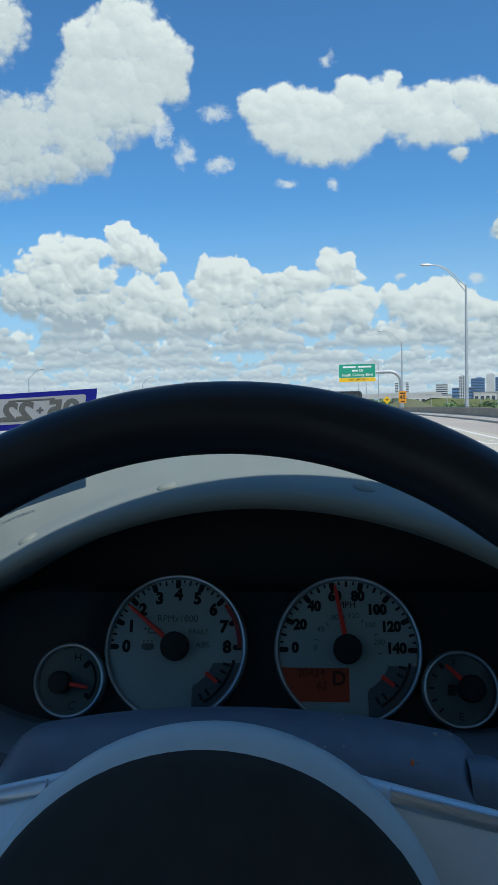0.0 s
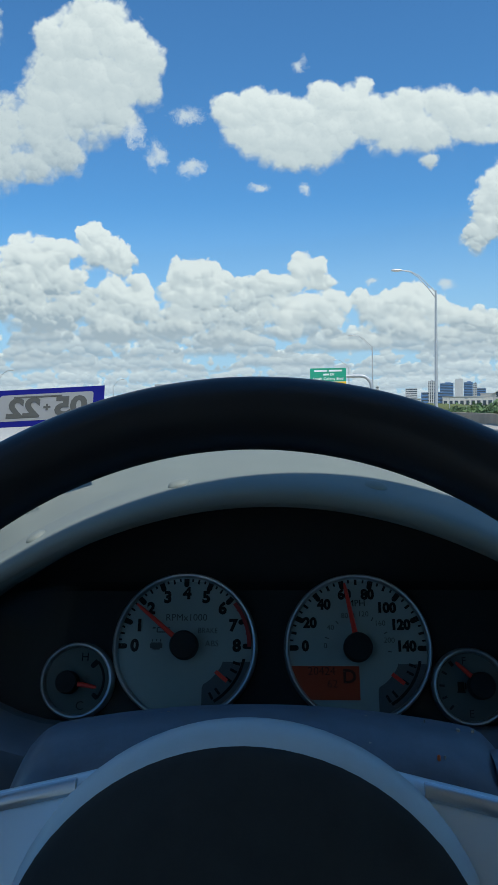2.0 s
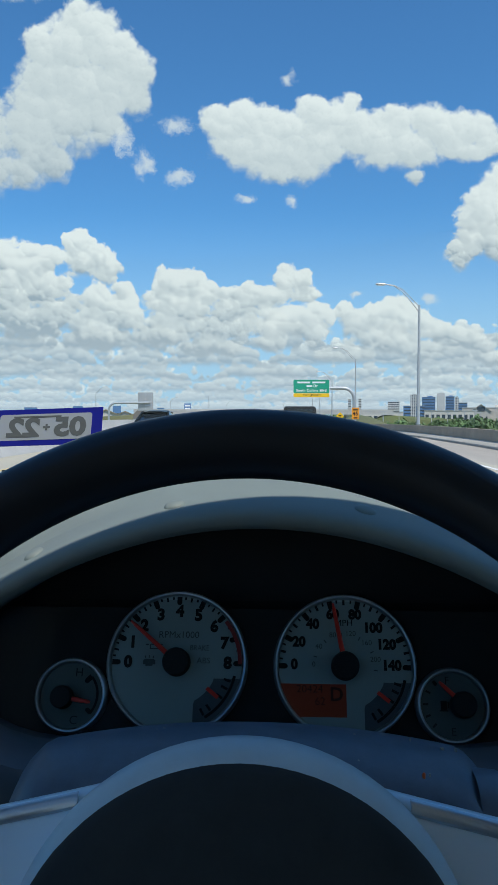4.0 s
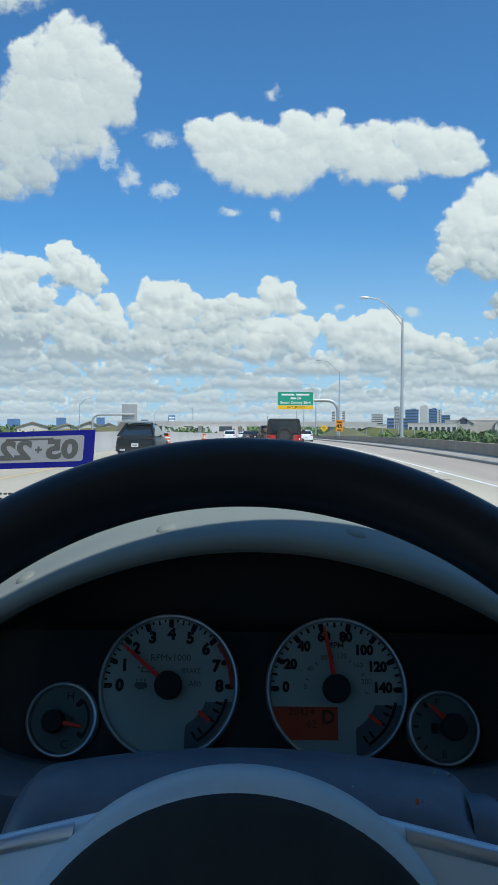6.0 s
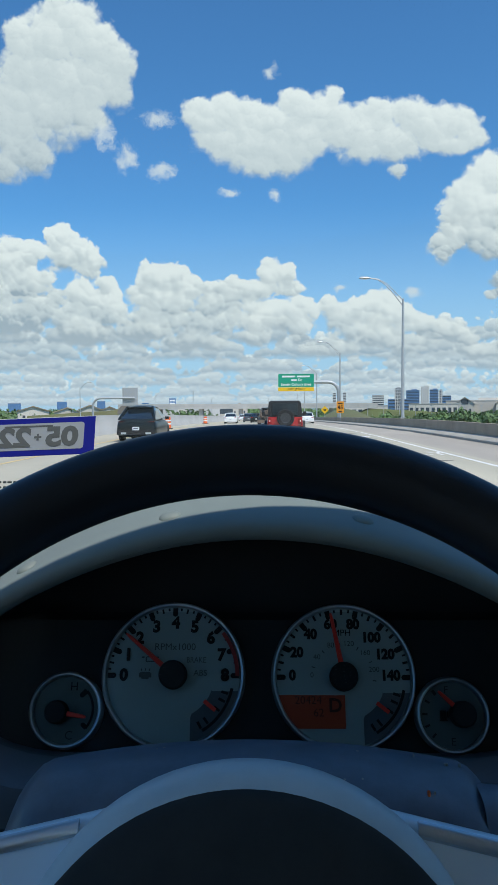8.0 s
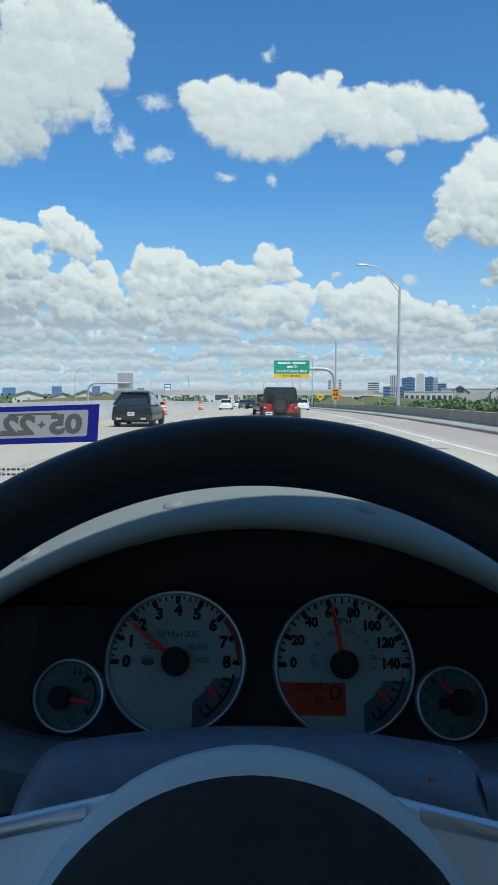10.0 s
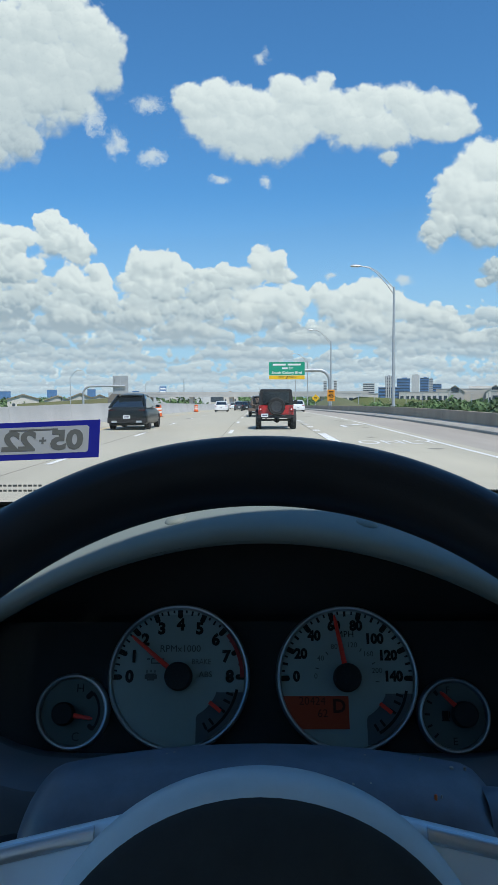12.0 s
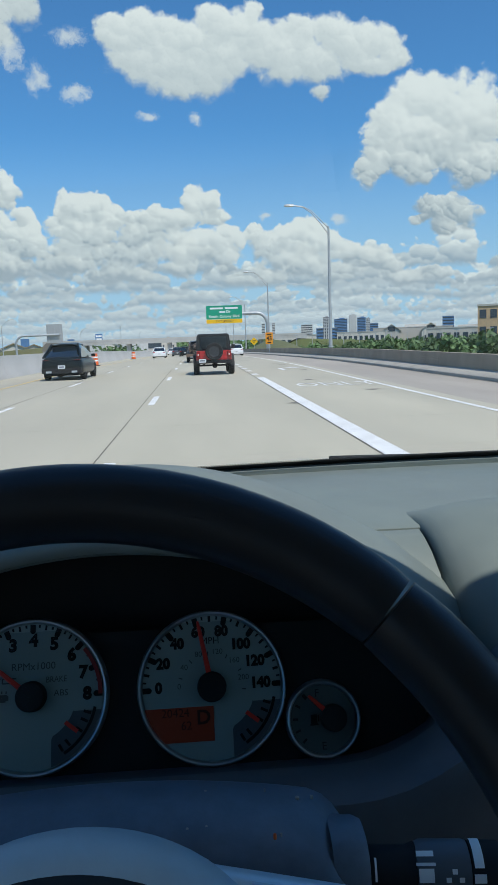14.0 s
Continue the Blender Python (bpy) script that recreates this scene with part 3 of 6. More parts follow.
def build_lines():
    line_piece(2.60, -20, 31, 0.32, WHITE_LINE, "lane_line", "thick solid white line beside the exit lane")
    line_piece(5.85, -20, 420, 0.14, WHITE_LINE, "edge_line", "thin white edge line beside the shoulder")
    line_piece(-7.35, -20, 420, 0.14, YELLOW_LINE, "edge_line", "faded yellow edge line beside the barrier")
    for i in range(26):
        line_piece(-1.13, 7.0 + i * 12.2 - 12.2, 7.0 + i * 12.2 + 3.05 - 12.2, 0.16, WHITE_LINE, "lane_dash", "short worn white lane dash")
        line_piece(-4.75, 5.0 + i * 12.2, 8.05 + i * 12.2, 0.14, WHITE_LINE, "lane_dash", "short worn white lane dash")
    for i in range(10):
        line_piece(2.60, 33.5 + i * 3.7, 34.6 + i * 3.7, 0.3, WHITE_LINE, "exit_dash", "short thick white exit lane dash")
    # sawn joints between the slabs, and tarry patches
    bm = bmesh.new()
    for i in range(40):
        y = -4 + i * 6.1
        strip(bm, -9.5, 6.2, y, y + 0.010, 0.003)
    for x in (-1.35, -4.98, 2.42):
        strip(bm, x - 0.012, x + 0.012, -20, 300, 0.003)
    single("slab_joints", bm, JOINT, "thin dark sawn joints between concrete slabs", "road joint", kind="structure")
    rng = random.Random(4)
    for i in range(14):
        x, y = rng.choice((-1.3, -4.9, 2.4, 5.1, 4.2)) + rng.uniform(-0.1, 0.1), 12 + i * 5.3 + rng.uniform(-2, 2)
        bm = bmesh.new()
        n = 9
        vs = [bm.verts.new((x + 0.30 * math.cos(2 * math.pi * k / n) * rng.uniform(0.5, 1.2), y + 0.22 * math.sin(2 * math.pi * k / n) * rng.uniform(0.5, 1.2),
                            ground_z(y) + 0.004)) for k in range(n)]
        bm.faces.new(vs)
        single("road_patch", bm, STAIN, "small dark tar patch on the concrete", "road patch", kind="structure")
    # lane-use arrow and word on the exit lane
    bm = lettering("ONLY", 2.6, space=1.05)
    bmesh.ops.transform(bm, matrix=Matrix.Translation((4.55, 24.9, ground_z(25) + 0.008)) @ Matrix.Diagonal((0.36, 1.0, 1, 1)), verts=bm.verts)
    single("road_word", bm, WHITE_LINE, "white ONLY word painted on the exit lane", "road marking", kind="structure", smooth=False)
    bm = bmesh.new()
    pts = [(-0.1, 0), (0.1, 0), (0.1, 2.2), (0.75, 2.9), (0.75, 2.4), (1.25, 3.1), (0.7, 3.9), (0.7, 3.35), (-0.1, 2.5)]
    bm.faces.new([bm.verts.new((4.3 + a, 37.0 + b, ground_z(38) + 0.010)) for a, b in pts])
    single("road_arrow", bm, WHITE_LINE, "white right-turn arrow painted on the exit lane", "road marking", kind="structure")


def wall_along(x, profile, y0, y1, name, mat, label, step=10.0, gap=0.02):
    """A run of barrier, cast in lengths with open joints; profile in (x, z)."""
    owner = thing(name, label, "barrier", kind="structure")
    y = y0
    while y < y1:
        e = min(y + step, y1)
        bm = bmesh.new()
        loft(bm, [[(x + px, yy, ground_z(yy) + pz) for px, pz in profile] for yy in (y, e - gap)])
        part("panel", bm, mat, owner, bevel=0.015, segs=1)
        y = e
        if y > 150:
            step = 30.0
    return owner


def build_barriers():
    wall_along(-9.9, [(0.42, -0.2), (0.42, 0.08), (0.22, 0.33), (0.12, 1.15), (-0.12, 1.15), (-0.22, 0.33), (-0.42, 0.08), (-0.42, -0.2)], -30, 420, "wall_left",
               BARRIER, "tall pale concrete median barrier with sloped foot")
    wall_along(9.75, [(-0.14, -0.2), (-0.14, 0.28), (-0.10, 0.78), (0.16, 0.78), (0.2, -0.2)], -30, 300, "wall_right", WALL_DARK,
               "mottled concrete parapet toned dark for its unlit face")
    wall_along(9.1, [(-0.02, -0.2), (0.0, 0.10), (0.04, 0.14), (0.5, 0.26), (0.5, -0.2)], -30, 300, "kerb", CURB, "sloping stained concrete kerb under the parapet")
    # dark strip laid where the kerb's shadow line falls
    bm = strip(bmesh.new(), 8.98, 9.09, -30, 300, 0.004)
    single("gutter", bm, JOINT, "dark strip standing for the kerb's shadow line", "gutter", kind="structure")


build_ground()
build_lines()
build_barriers()

# ================= the cockpit =================
WHEEL = Matrix.Translation((-0.0045, 0.2656, 1.3205)) @ pose(0, 0, 0, 90 - 31.5)     # local z points at the driver
CLUSTER = Matrix.Translation((-0.0026, 0.518, 1.3238)) @ pose(0, 0, 0, 90 - 23.3) @ Matrix.Diagonal((0.976, 0.976, 1, 1))


def hood_z(x):
    """Height of the instrument hood's near edge."""
    a = abs(x + 0.003)
    z = 1.4320 - 1.70 * a * a
    if a > 0.175:
        z -= 9.0 * (a - 0.175) ** 2
    return z


def build_dashboard():
    owner = thing("dashboard", "light grey vinyl dashboard, sunlit with a shaded front edge", "dashboard", kind="structure")
    # hood over the instruments: an arched shell from the near lip back into the dash top
    xs = [-0.235 + 0.47 * i / 56 for i in range(57)]

    def row(y, lift, shrink=1.0):
        out = []
        for x in xs:
            out.append((x * shrink, y, hood_z(x) + lift))
        return out
    bm = bmesh.new()
    rows = [row(0.560, -0.017, 0.985), row(0.502, -0.0138, 0.99), row(0.493, -0.0120, 0.993), row(0.4888, -0.0090, 0.996), row(0.4876, -0.0050), row(0.4882, -0.0022), row(0.490, 0.0002), row(0.4935, 0.0024), row(0.499, 0.0042), row(0.507, 0.0060), row(0.515, 0.0076), row(0.525, 0.0097), row(0.535, 0.0115)]
    for y, k in ((0.555, 0.45), (0.575, 0.85), (0.60, 1.0), (0.625, 0.97)):
        rows.append([(x, y, (hood_z(x) + 0.013) * (1 - k) + max(hood_z(x) + 0.013, 1.4535 - (0.80 if x < 0 else 1.75) * x * x) * k) for x in xs])
    for y, k in ((0.66, 0.3), (0.69, 0.7), (0.73, 1.03)):
        rows.append([(x, y, (1.4535 - (0.80 if x < 0 else 1.75) * x * x) * (1 - k) + 1.376 * k) for x in xs])
    loft(bm, rows, closed=False)
    part("instrument_hood", bm, DASH, owner, "arched pale grey hood over the instruments")
    # the dash top, running on to the windscreen; before it a shelf that rolls over towards the driver, and the centre housing
    def back(x):
        return 0.10 * ((x - 0.37) / 0.72) ** 2

    deck = [(0.990, 1.350), (0.982, 1.374), (0.955, 1.379), (0.86, 1.382), (0.76, 1.3845), (0.69, 1.3850), (0.664, 1.3848), (0.6605, 1.3836), (0.6595, 1.370)]
    bm = bmesh.new()
    loft(bm, [[(x, y - back(x) * max(0, (y - 0.66) / 0.33) + (0.025 if y > 0.9 else 0.0), z) for y, z in deck] for x in [-0.40 + 1.52 * i / 24 for i in range(25)]], closed=False)
    part("dash_top", bm, DASH, owner)
    shelf = [(0.6588, 1.370), (0.6582, 1.3828), (0.654, 1.3840), (0.64, 1.3815), (0.62, 1.3750), (0.598, 1.3630), (0.580, 1.345), (0.570, 1.322), (0.566, 1.28), (0.566, 1.10)]
    bm = bmesh.new()
    loft(bm, [[(x, y, z) for y, z in shelf] for x in (-0.40, -0.30, -0.20, -0.10, 0.0, 0.10, 0.20, 0.2285, 0.2305)], closed=False)
    part("dash_shelf", bm, DASH, owner, "grey shelf beside the instrument hood")
    bm = bmesh.new()
    rings = []
    for x, w in ((0.2335, 0.0), (0.236, 0.22), (0.242, 0.40), (0.252, 0.56), (0.268, 0.72), (0.292, 0.86), (0.325, 0.96), (0.37, 1.0), (0.50, 1.0), (0.72, 0.9), (1.12, 0.6)):
        rings.append([(x, y + dy * w, z + dz * w) for y, z, dy, dz in (
            (0.735, 1.3780, 0.0, 0.0), (0.712, 1.3835, 0.0, 0.006), (0.685, 1.3845, 0.0, 0.018), (0.660, 1.3840, -0.004, 0.026), (0.640, 1.3815, -0.012, 0.029), (0.620, 1.3750, -0.024, 0.028),
            (0.598, 1.3630, -0.040, 0.024), (0.580, 1.345, -0.056, 0.016), (0.570, 1.322, -0.068, 0.008), (0.566, 1.28, -0.074, 0.0), (0.566, 1.10, -0.074, 0.0))])
    loft(bm, [[(rings[0][0][0], y + 0.004, z - 0.02) for _, y, z in rings[0]]] + rings, closed=False)
    part("centre_pod", bm, DASH, owner, "rounded grey centre housing of the dash")
    bm = bmesh.new()
    rings = []
    for i in range(25):
        x = -0.38 + 1.48 * i / 24
        y = 0.990 - 0.10 * ((x - 0.37) / 0.72) ** 2
        rings.append([(x, y - 0.004, 1.374), (x, y - 0.006, 1.3835), (x, y, 1.386), (x, y + 0.010, 1.3865), (x, y + 0.016, 1.384), (x, y + 0.016, 1.372)])
    loft(bm, rings)
    part("defroster_strip", bm, DASH, owner, "pale raised strip along the windscreen base")
    # screw caps on the hood
    for x in (-0.060, 0.066, -0.155):
        bm = bmesh.new()
        lathe(bm, [(0.0075, -0.0012), (0.0072, 0.0004), (0.0062, 0.0016), (0.0045, 0.0024), (0.0025, 0.0028), (0.0001, 0.0029)], 32)
        part("screw_cap", bm, DASH, owner, m=Matrix.Translation((x, 0.508, hood_z(x) + 0.0060)) @ pose(0, 0, 0, 12, math.degrees(math.atan(3.4 * x)), 0))
    # dark lining inside the binnacle
    bm = bmesh.new()
    lining = []
    for y, s in ((0.4895, 0.992), (0.53, 0.97), (0.575, 0.95)):
        ring = []
        for i in range(49):
            x = -0.215 + 0.43 * i / 48
            ring.append((x * s, y, hood_z(x) - 0.0090 - (1 - s) * 0.1))
        lining.append(ring)
    loft(bm, lining, closed=False)
    part("binnacle_lining", bm, BLACK, owner, "matt black inside of the instrument hood")
    bm = bmesh.new()
    loft(bm, [[(0.97 * x, 0.556, 1.25) for x in xs[3:-3]], [(0.97 * x, 0.572, hood_z(x) - 0.016) for x in xs[3:-3]]], closed=False)
    part("binnacle_back", bm, BLACK, owner)
    # lower lip below the dials
    bm = bmesh.new()
    rings = []
    for i in range(41):
        x = -0.33 + 0.66 * i / 40
        k = max(abs(x) - 0.13, 0)
        z = 1.2830 + 5.0 * k * k
        rings.append([(x, 0.535, z - 0.022), (x, 0.50, z - 0.004), (x, 0.478, z + 0.001), (x, 0.462, z), (x, 0.452, z - 0.006), (x, 0.448, z - 0.018),
                      (x, 0.452, z - 0.05), (x, 0.48, z - 0.16), (x, 0.52, z - 0.30)])
    loft(bm, rings, closed=False)
    part("lower_lip", bm, TRIM, owner, "dark grey lip under the instruments")
    return owner


def tick(bm, r0, r1, a, w, z, round_end=False):
    """A printed mark on a dial, radially at the angle a (degrees from up, clockwise)."""
    t = radians(90 - a)
    d, s = Vector((math.cos(t), math.sin(t), 0)), Vector((-math.sin(t), math.cos(t), 0))
    o = Vector((0, 0, z))
    ring = [o + d * r1 - s * w / 2, o + d * r1 + s * w / 2]
    if round_end:
        for k in range(7):
            b = math.pi * k / 6
            ring.append(o + d * (r0 + w / 2 - math.sin(b) * w / 2) + s * (math.cos(b) * w / 2))
    else:
        ring += [o + d * r0 + s * w / 2, o + d * r0 - s * w / 2]
    bm.faces.new([bm.verts.new(p) for p in ring])


def ring_marks(bm, r0, r1, a0, a1, z, n=24):
    rows = []
    for k in range(n + 1):
        t = radians(90 - (a0 + (a1 - a0) * k / n))
        rows.append([bm.verts.new((r * math.cos(t), r * math.sin(t), z)) for r in (r0, r1)])
    for a, b in zip(rows, rows[1:]):
        bm.faces.new((a[0], a[1], b[1], b[0]))


def words_on(parent, text, size, x, y, z, mat, name="numeral", fat=0.0, turn=0.0, wide=1.0):
    bm = lettering(text, size, fat=fat)
    return part(name, bm, mat, parent, m=CLUSTER @ Matrix.Translation((x, y, z)) @ pose(0, 0, 0, 0, 0, turn) @ Matrix.Diagonal((wide, 1, 1, 1)), smooth=False)


def dial_base(owner, cx, cy, R, name, face=None):
    """Bezel ring, white face with a dark recessed rim."""
    m = CLUSTER @ Matrix.Translation((cx, cy, 0))
    bm = lathe(bmesh.new(), [(R - 0.0034, -0.006), (R - 0.0030, 0.0015), (R - 0.0022, 0.0032), (R - 0.0010, 0.0036), (R, 0.0024), (R + 0.0006, -0.004)], 96)
    dial = part(name, lathe(bmesh.new(), [(0.00005, 0.0), (R * 0.5, 0.0), (R - 0.0032, 0.0)], 72), face or DIAL, owner, "white dial face with black print", m=m)
    part("bezel", bm, CHROME, dial, "satin metal ring", m=m)
    return dial, m


def needle(dial, m, a, length, hub, z=0.005, back=0.0):
    t = radians(90 - a)
    d, s = Vector((math.cos(t), math.sin(t), 0)), Vector((-math.sin(t), math.cos(t), 0))
    bm = bmesh.new()
    loft(bm, [[d * r + s * w + Vector((0, 0, z)), d * r - s * w + Vector((0, 0, z)), d * r - s * w * 0.5 + Vector((0, 0, z + 0.0012)), d * r + s * w * 0.5 + Vector((0, 0, z + 0.0012))]
              for r, w in ((hub * 0.4, 0.0019), (length * 0.9, 0.00125), (length, 0.0007))])
    part("needle", bm, NEEDLE, dial, "red needle", m=m)
    bm = lathe(bmesh.new(), [(hub * 1.02, 0.0005), (hub, 0.007), (hub * 0.9, 0.0085), (0.0001, 0.0088)], 40)
    part("needle_cap", bm, BLACK, dial, "round black cap", m=m)


def sub_gauge(dial, m, owner_xy, mirror=False):
    """The dark fan-shaped window at the lower edge of a large dial with its own short needle."""
    bm = bmesh.new()
    pts = []
    for k in range(13):
        a = radians(-72 + 54 * k / 12 - 2)
        pts.append((0.0455 * math.cos(a), 0.0455 * math.sin(a)))
    pts += [(0.0455, -0.0105), (0.0262, -0.0105)]
    for k in range(9):
        a = radians(-20 - 42 * k / 8)
        pts.append((0.0285 * math.cos(a), 0.0285 * math.sin(a)))
    pts += [(0.0125, -0.0275)]
    bm.faces.new([bm.verts.new((x, y, 0.0004)) for x, y in pts])
    part("small_gauge", bm, TRIM, dial, "dark fan-shaped small gauge", m=m, smooth=False)
    bm = bmesh.new()
    ring_marks(bm, 0.0405, 0.0425, 102, 150, 0.0008)
    for a in (108, 116, 126, 142, 150):
        tick(bm, 0.035, 0.040, a, 0.0018, 0.0008)
    part("small_gauge_scale", bm, INK, dial, m=m, smooth=False)
    bm = bmesh.new()
    tick(bm, 0.0275, 0.0375, 128, 0.0026, 0.0024)
    part("small_needle", bm, NEEDLE, dial, m=m, smooth=False)


def build_cluster():
    owner = thing("instrument_cluster", "white-faced dials with metal rings in a black panel", "instrument cluster")
    bm = one_box((0, -0.028, -0.0065), (0.40, 0.132, 0.006))
    part("face_plate", bm, BLACK, owner, m=CLUSTER)
    sp = 0.0582
    # rev counter
    dial, m = dial_base(owner, -sp - 0.0006, 0, 0.0492, "rev_counter")
    step = 181.0 / 8
    bm = bmesh.new()
    for i in range(9):
        tick(bm, 0.0395, 0.0455, -90.5 + i * step, 0.0036, 0.0006, True)
    for i in range(32):
        if i % 4:
            tick(bm, 0.0423 if i % 2 == 0 else 0.0435, 0.0455, -90.5 + i * step / 4, 0.0013, 0.0006)
    part("scale", bm, INK, dial, m=m, smooth=False)
    bm = bmesh.new()
    ring_marks(bm, 0.0428, 0.0455, 50, 91, 0.0009)
    part("red_zone", bm, RED_INK, dial, m=m, smooth=False)
    for i in range(9):
        t = radians(180.5 - i * step)
        words_on(dial, str(i), 0.0108, -sp + 0.0350 * math.cos(t), 0.0350 * math.sin(t), 0.0006, INK, fat=0.0006)
    words_on(dial, "RPMx1000", 0.0066, -sp, 0.0186, 0.0006, INK_GREY, "caption")
    words_on(dial, "BRAKE", 0.0054, -sp + 0.0150, 0.0098, 0.0006, INK_GREY, "caption", wide=0.85)
    words_on(dial, "ABS", 0.0056, -sp + 0.0180, 0.0012, 0.0006, INK_GREY, "caption")
    bm = bmesh.new()
    for x, y, w, h in ((0, 0, 0.0085, 0.003), (0, 0.0018, 0.0070, 0.0008), (-0.0028, 0.0036, 0.0008, 0.0016), (0, 0.0038, 0.0008, 0.0016), (0.0028, 0.0036, 0.0008, 0.0016), (0, -0.002, 0.005, 0.001)):
        box(bm, (-0.0195 + x, -0.0002 + y, 0.0005), (w, h, 0.0002))
    part("washer_symbol", bm, INK_GREY, dial, m=m, smooth=False)
    bm = bmesh.new()
    for x, y, w, h in ((0, 0, 0.006, 0.0008), (0, 0.003, 0.005, 0.0008), (-0.0028, 0.0015, 0.0008, 0.003), (0.0045, 0.0028, 0.003, 0.0008), (-0.005, 0.0028, 0.002, 0.001)):
        box(bm, (-0.0165 + x, 0.0090 + y, 0.0005), (w, h, 0.0002))
    part("oil_symbol", bm, INK_GREY, dial, m=m, smooth=False)
    needle(dial, m, -50.5, 0.0430, 0.0095)
    sub_gauge(dial, m, (-sp, 0))
    # speedometer
    dial, m = dial_base(owner, sp, -0.001, 0.0491, "speedometer")
    step = 181.0 / 14
    bm = bmesh.new()
    for i in range(15):
        tick(bm, 0.0395 if i % 2 == 0 else 0.0418, 0.0455, -90.5 + i * step, 0.0036 if i % 2 == 0 else 0.0017, 0.0006, i % 2 == 0)
    for i in range(14):
        tick(bm, 0.0432, 0.0455, -90.5 + (i + 0.5) * step, 0.0012, 0.0006)
    part("scale", bm, INK, dial, m=m, smooth=False)
    for i, s in enumerate((0, 20, 40, 60, 80, 100, 120, 140)):
        t = radians(180.5 - i * 2 * step)
        r = 0.0350 - (0.0028 if s >= 100 else 0.0)
        words_on(dial, str(s), 0.0092, sp + r * math.cos(t), r * math.sin(t), 0.0006, INK, fat=0.00055, wide=0.95)
    words_on(dial, "MPH", 0.0062, sp, 0.0283, 0.0006, INK, "caption")
    for i, s in enumerate((0, 40, 80, 120, 160, 200)):
        t = radians(180 - i * 34.0)
        words_on(dial, str(s), 0.0050, sp + 0.0215 * math.cos(t), 0.0215 * math.sin(t), 0.0006, INK_GREY)
    bm = bmesh.new()
    for i in range(6):
        tick(bm, 0.0200, 0.0226, -73 + i * 34, 0.0007, 0.0006)
    part("metric_scale", bm, INK_GREY, dial, m=m, smooth=False)
    needle(dial, m, -10.5, 0.0430, 0.0095)
    sub_gauge(dial, m, (sp, 0))
    bm = bmesh.new()
    pts = [(-0.0448, -0.0120), (0.0005, -0.0120), (0.0005, -0.0335), (-0.0325, -0.0335), (-0.0395, -0.0245)]
    bm.faces.new([bm.verts.new((x, y, 0.0005)) for x, y in pts])
    lcd = part("odometer_display", bm, LCD, dial, "dim orange display with dark digits", m=m, smooth=False)
    words_on(lcd, "20424", 0.0074, sp - 0.0245, -0.0165, 0.0009, LCD_INK, "digits")
    words_on(lcd, "62", 0.0074, sp - 0.0175, -0.0245, 0.0009, LCD_INK, "digits")
    words_on(lcd, "D", 0.0125, sp - 0.0062, -0.0200, 0.0009, LCD_INK, "digits", fat=0.0003)
    # clear lens over the whole panel, its smoke tint added to dim the dials
    bm = bmesh.new()
    loft(bm, [[(-0.20, v, 0.016 + 0.004 * math.sin(v * 20)) for v in (-0.09, -0.05, 0.0, 0.04)], [(0.20, v, 0.016 + 0.004 * math.sin(v * 20)) for v in (-0.09, -0.05, 0.0, 0.04)]], closed=False)
    part("lens", bm, SMOKED, owner, "smoked clear plastic lens", m=CLUSTER)
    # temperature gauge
    dial, m = dial_base(owner, -0.1312, -0.0230, 0.0249, "temperature_gauge", DIAL_SHADED)
    bm = bmesh.new()
    ring_marks(bm, 0.0175, 0.0192, 48, 130, 0.0006)
    tick(bm, 0.0125, 0.0185, 47, 0.0036, 0.0006, True)
    tick(bm, 0.0140, 0.0185, 128, 0.0030, 0.0006, True)
    part("scale", bm, INK, dial, m=m, smooth=False)
    words_on(dial, "H", 0.0080, -0.1312 + 0.0045, -0.0230 + 0.0150, 0.0006, INK)
    words_on(dial, "C", 0.0080, -0.1312 + 0.0030, -0.0230 - 0.0165, 0.0006, INK)
    bm = bmesh.new()
    for x, y, w, h in ((0.0065, 0.001, 0.0008, 0.0050), (0.0078, 0.0025, 0.002, 0.0006), (0.0078, 0.0008, 0.002, 0.0006), (0.0065, -0.002, 0.003, 0.0012)):
        box(bm, (x, y, 0.0005), (w, h, 0.0002))
    part("thermometer_symbol", bm, INK_GREY, dial, m=m, smooth=False)
    needle(dial, m @ Matrix.Translation((-0.0055, -0.0015, 0)), 99, 0.0205, 0.0075)
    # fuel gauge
    dial, m = dial_base(owner, 0.1302, -0.0256, 0.0246, "fuel_gauge", DIAL_SHADED)
    bm = bmesh.new()
    for a in (-38, -62, -88, -112, -135):
        tick(bm, 0.0165, 0.0200, a, 0.0022 if a > -60 else 0.0014, 0.0006)
    part("scale", bm, INK, dial, m=m, smooth=False)
    words_on(dial, "F", 0.0070, 0.1302 - 0.0030, -0.0260 + 0.0165, 0.0006, INK)
    words_on(dial, "E", 0.0070, 0.1302 - 0.0005, -0.0260 - 0.0165, 0.0006, INK)
    bm = bmesh.new()
    for x, y, w, h in ((-0.006, 0, 0.0042, 0.006), (-0.003, 0.0005, 0.0008, 0.004), (-0.006, -0.0034, 0.0055, 0.0008)):
        box(bm, (x, y, 0.0005), (w, h, 0.0002))
    part("pump_symbol", bm, INK, dial, m=m, smooth=False)
    needle(dial, m @ Matrix.Translation((0.0065, 0.0005, 0)), -47, 0.0215, 0.0085)
    return owner


# hub, spokes and column are scaled about the driver's eye to fit the camera's view; the hub lands forward of the rim
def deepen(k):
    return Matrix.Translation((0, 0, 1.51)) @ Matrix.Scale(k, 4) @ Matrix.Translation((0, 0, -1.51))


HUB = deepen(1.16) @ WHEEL
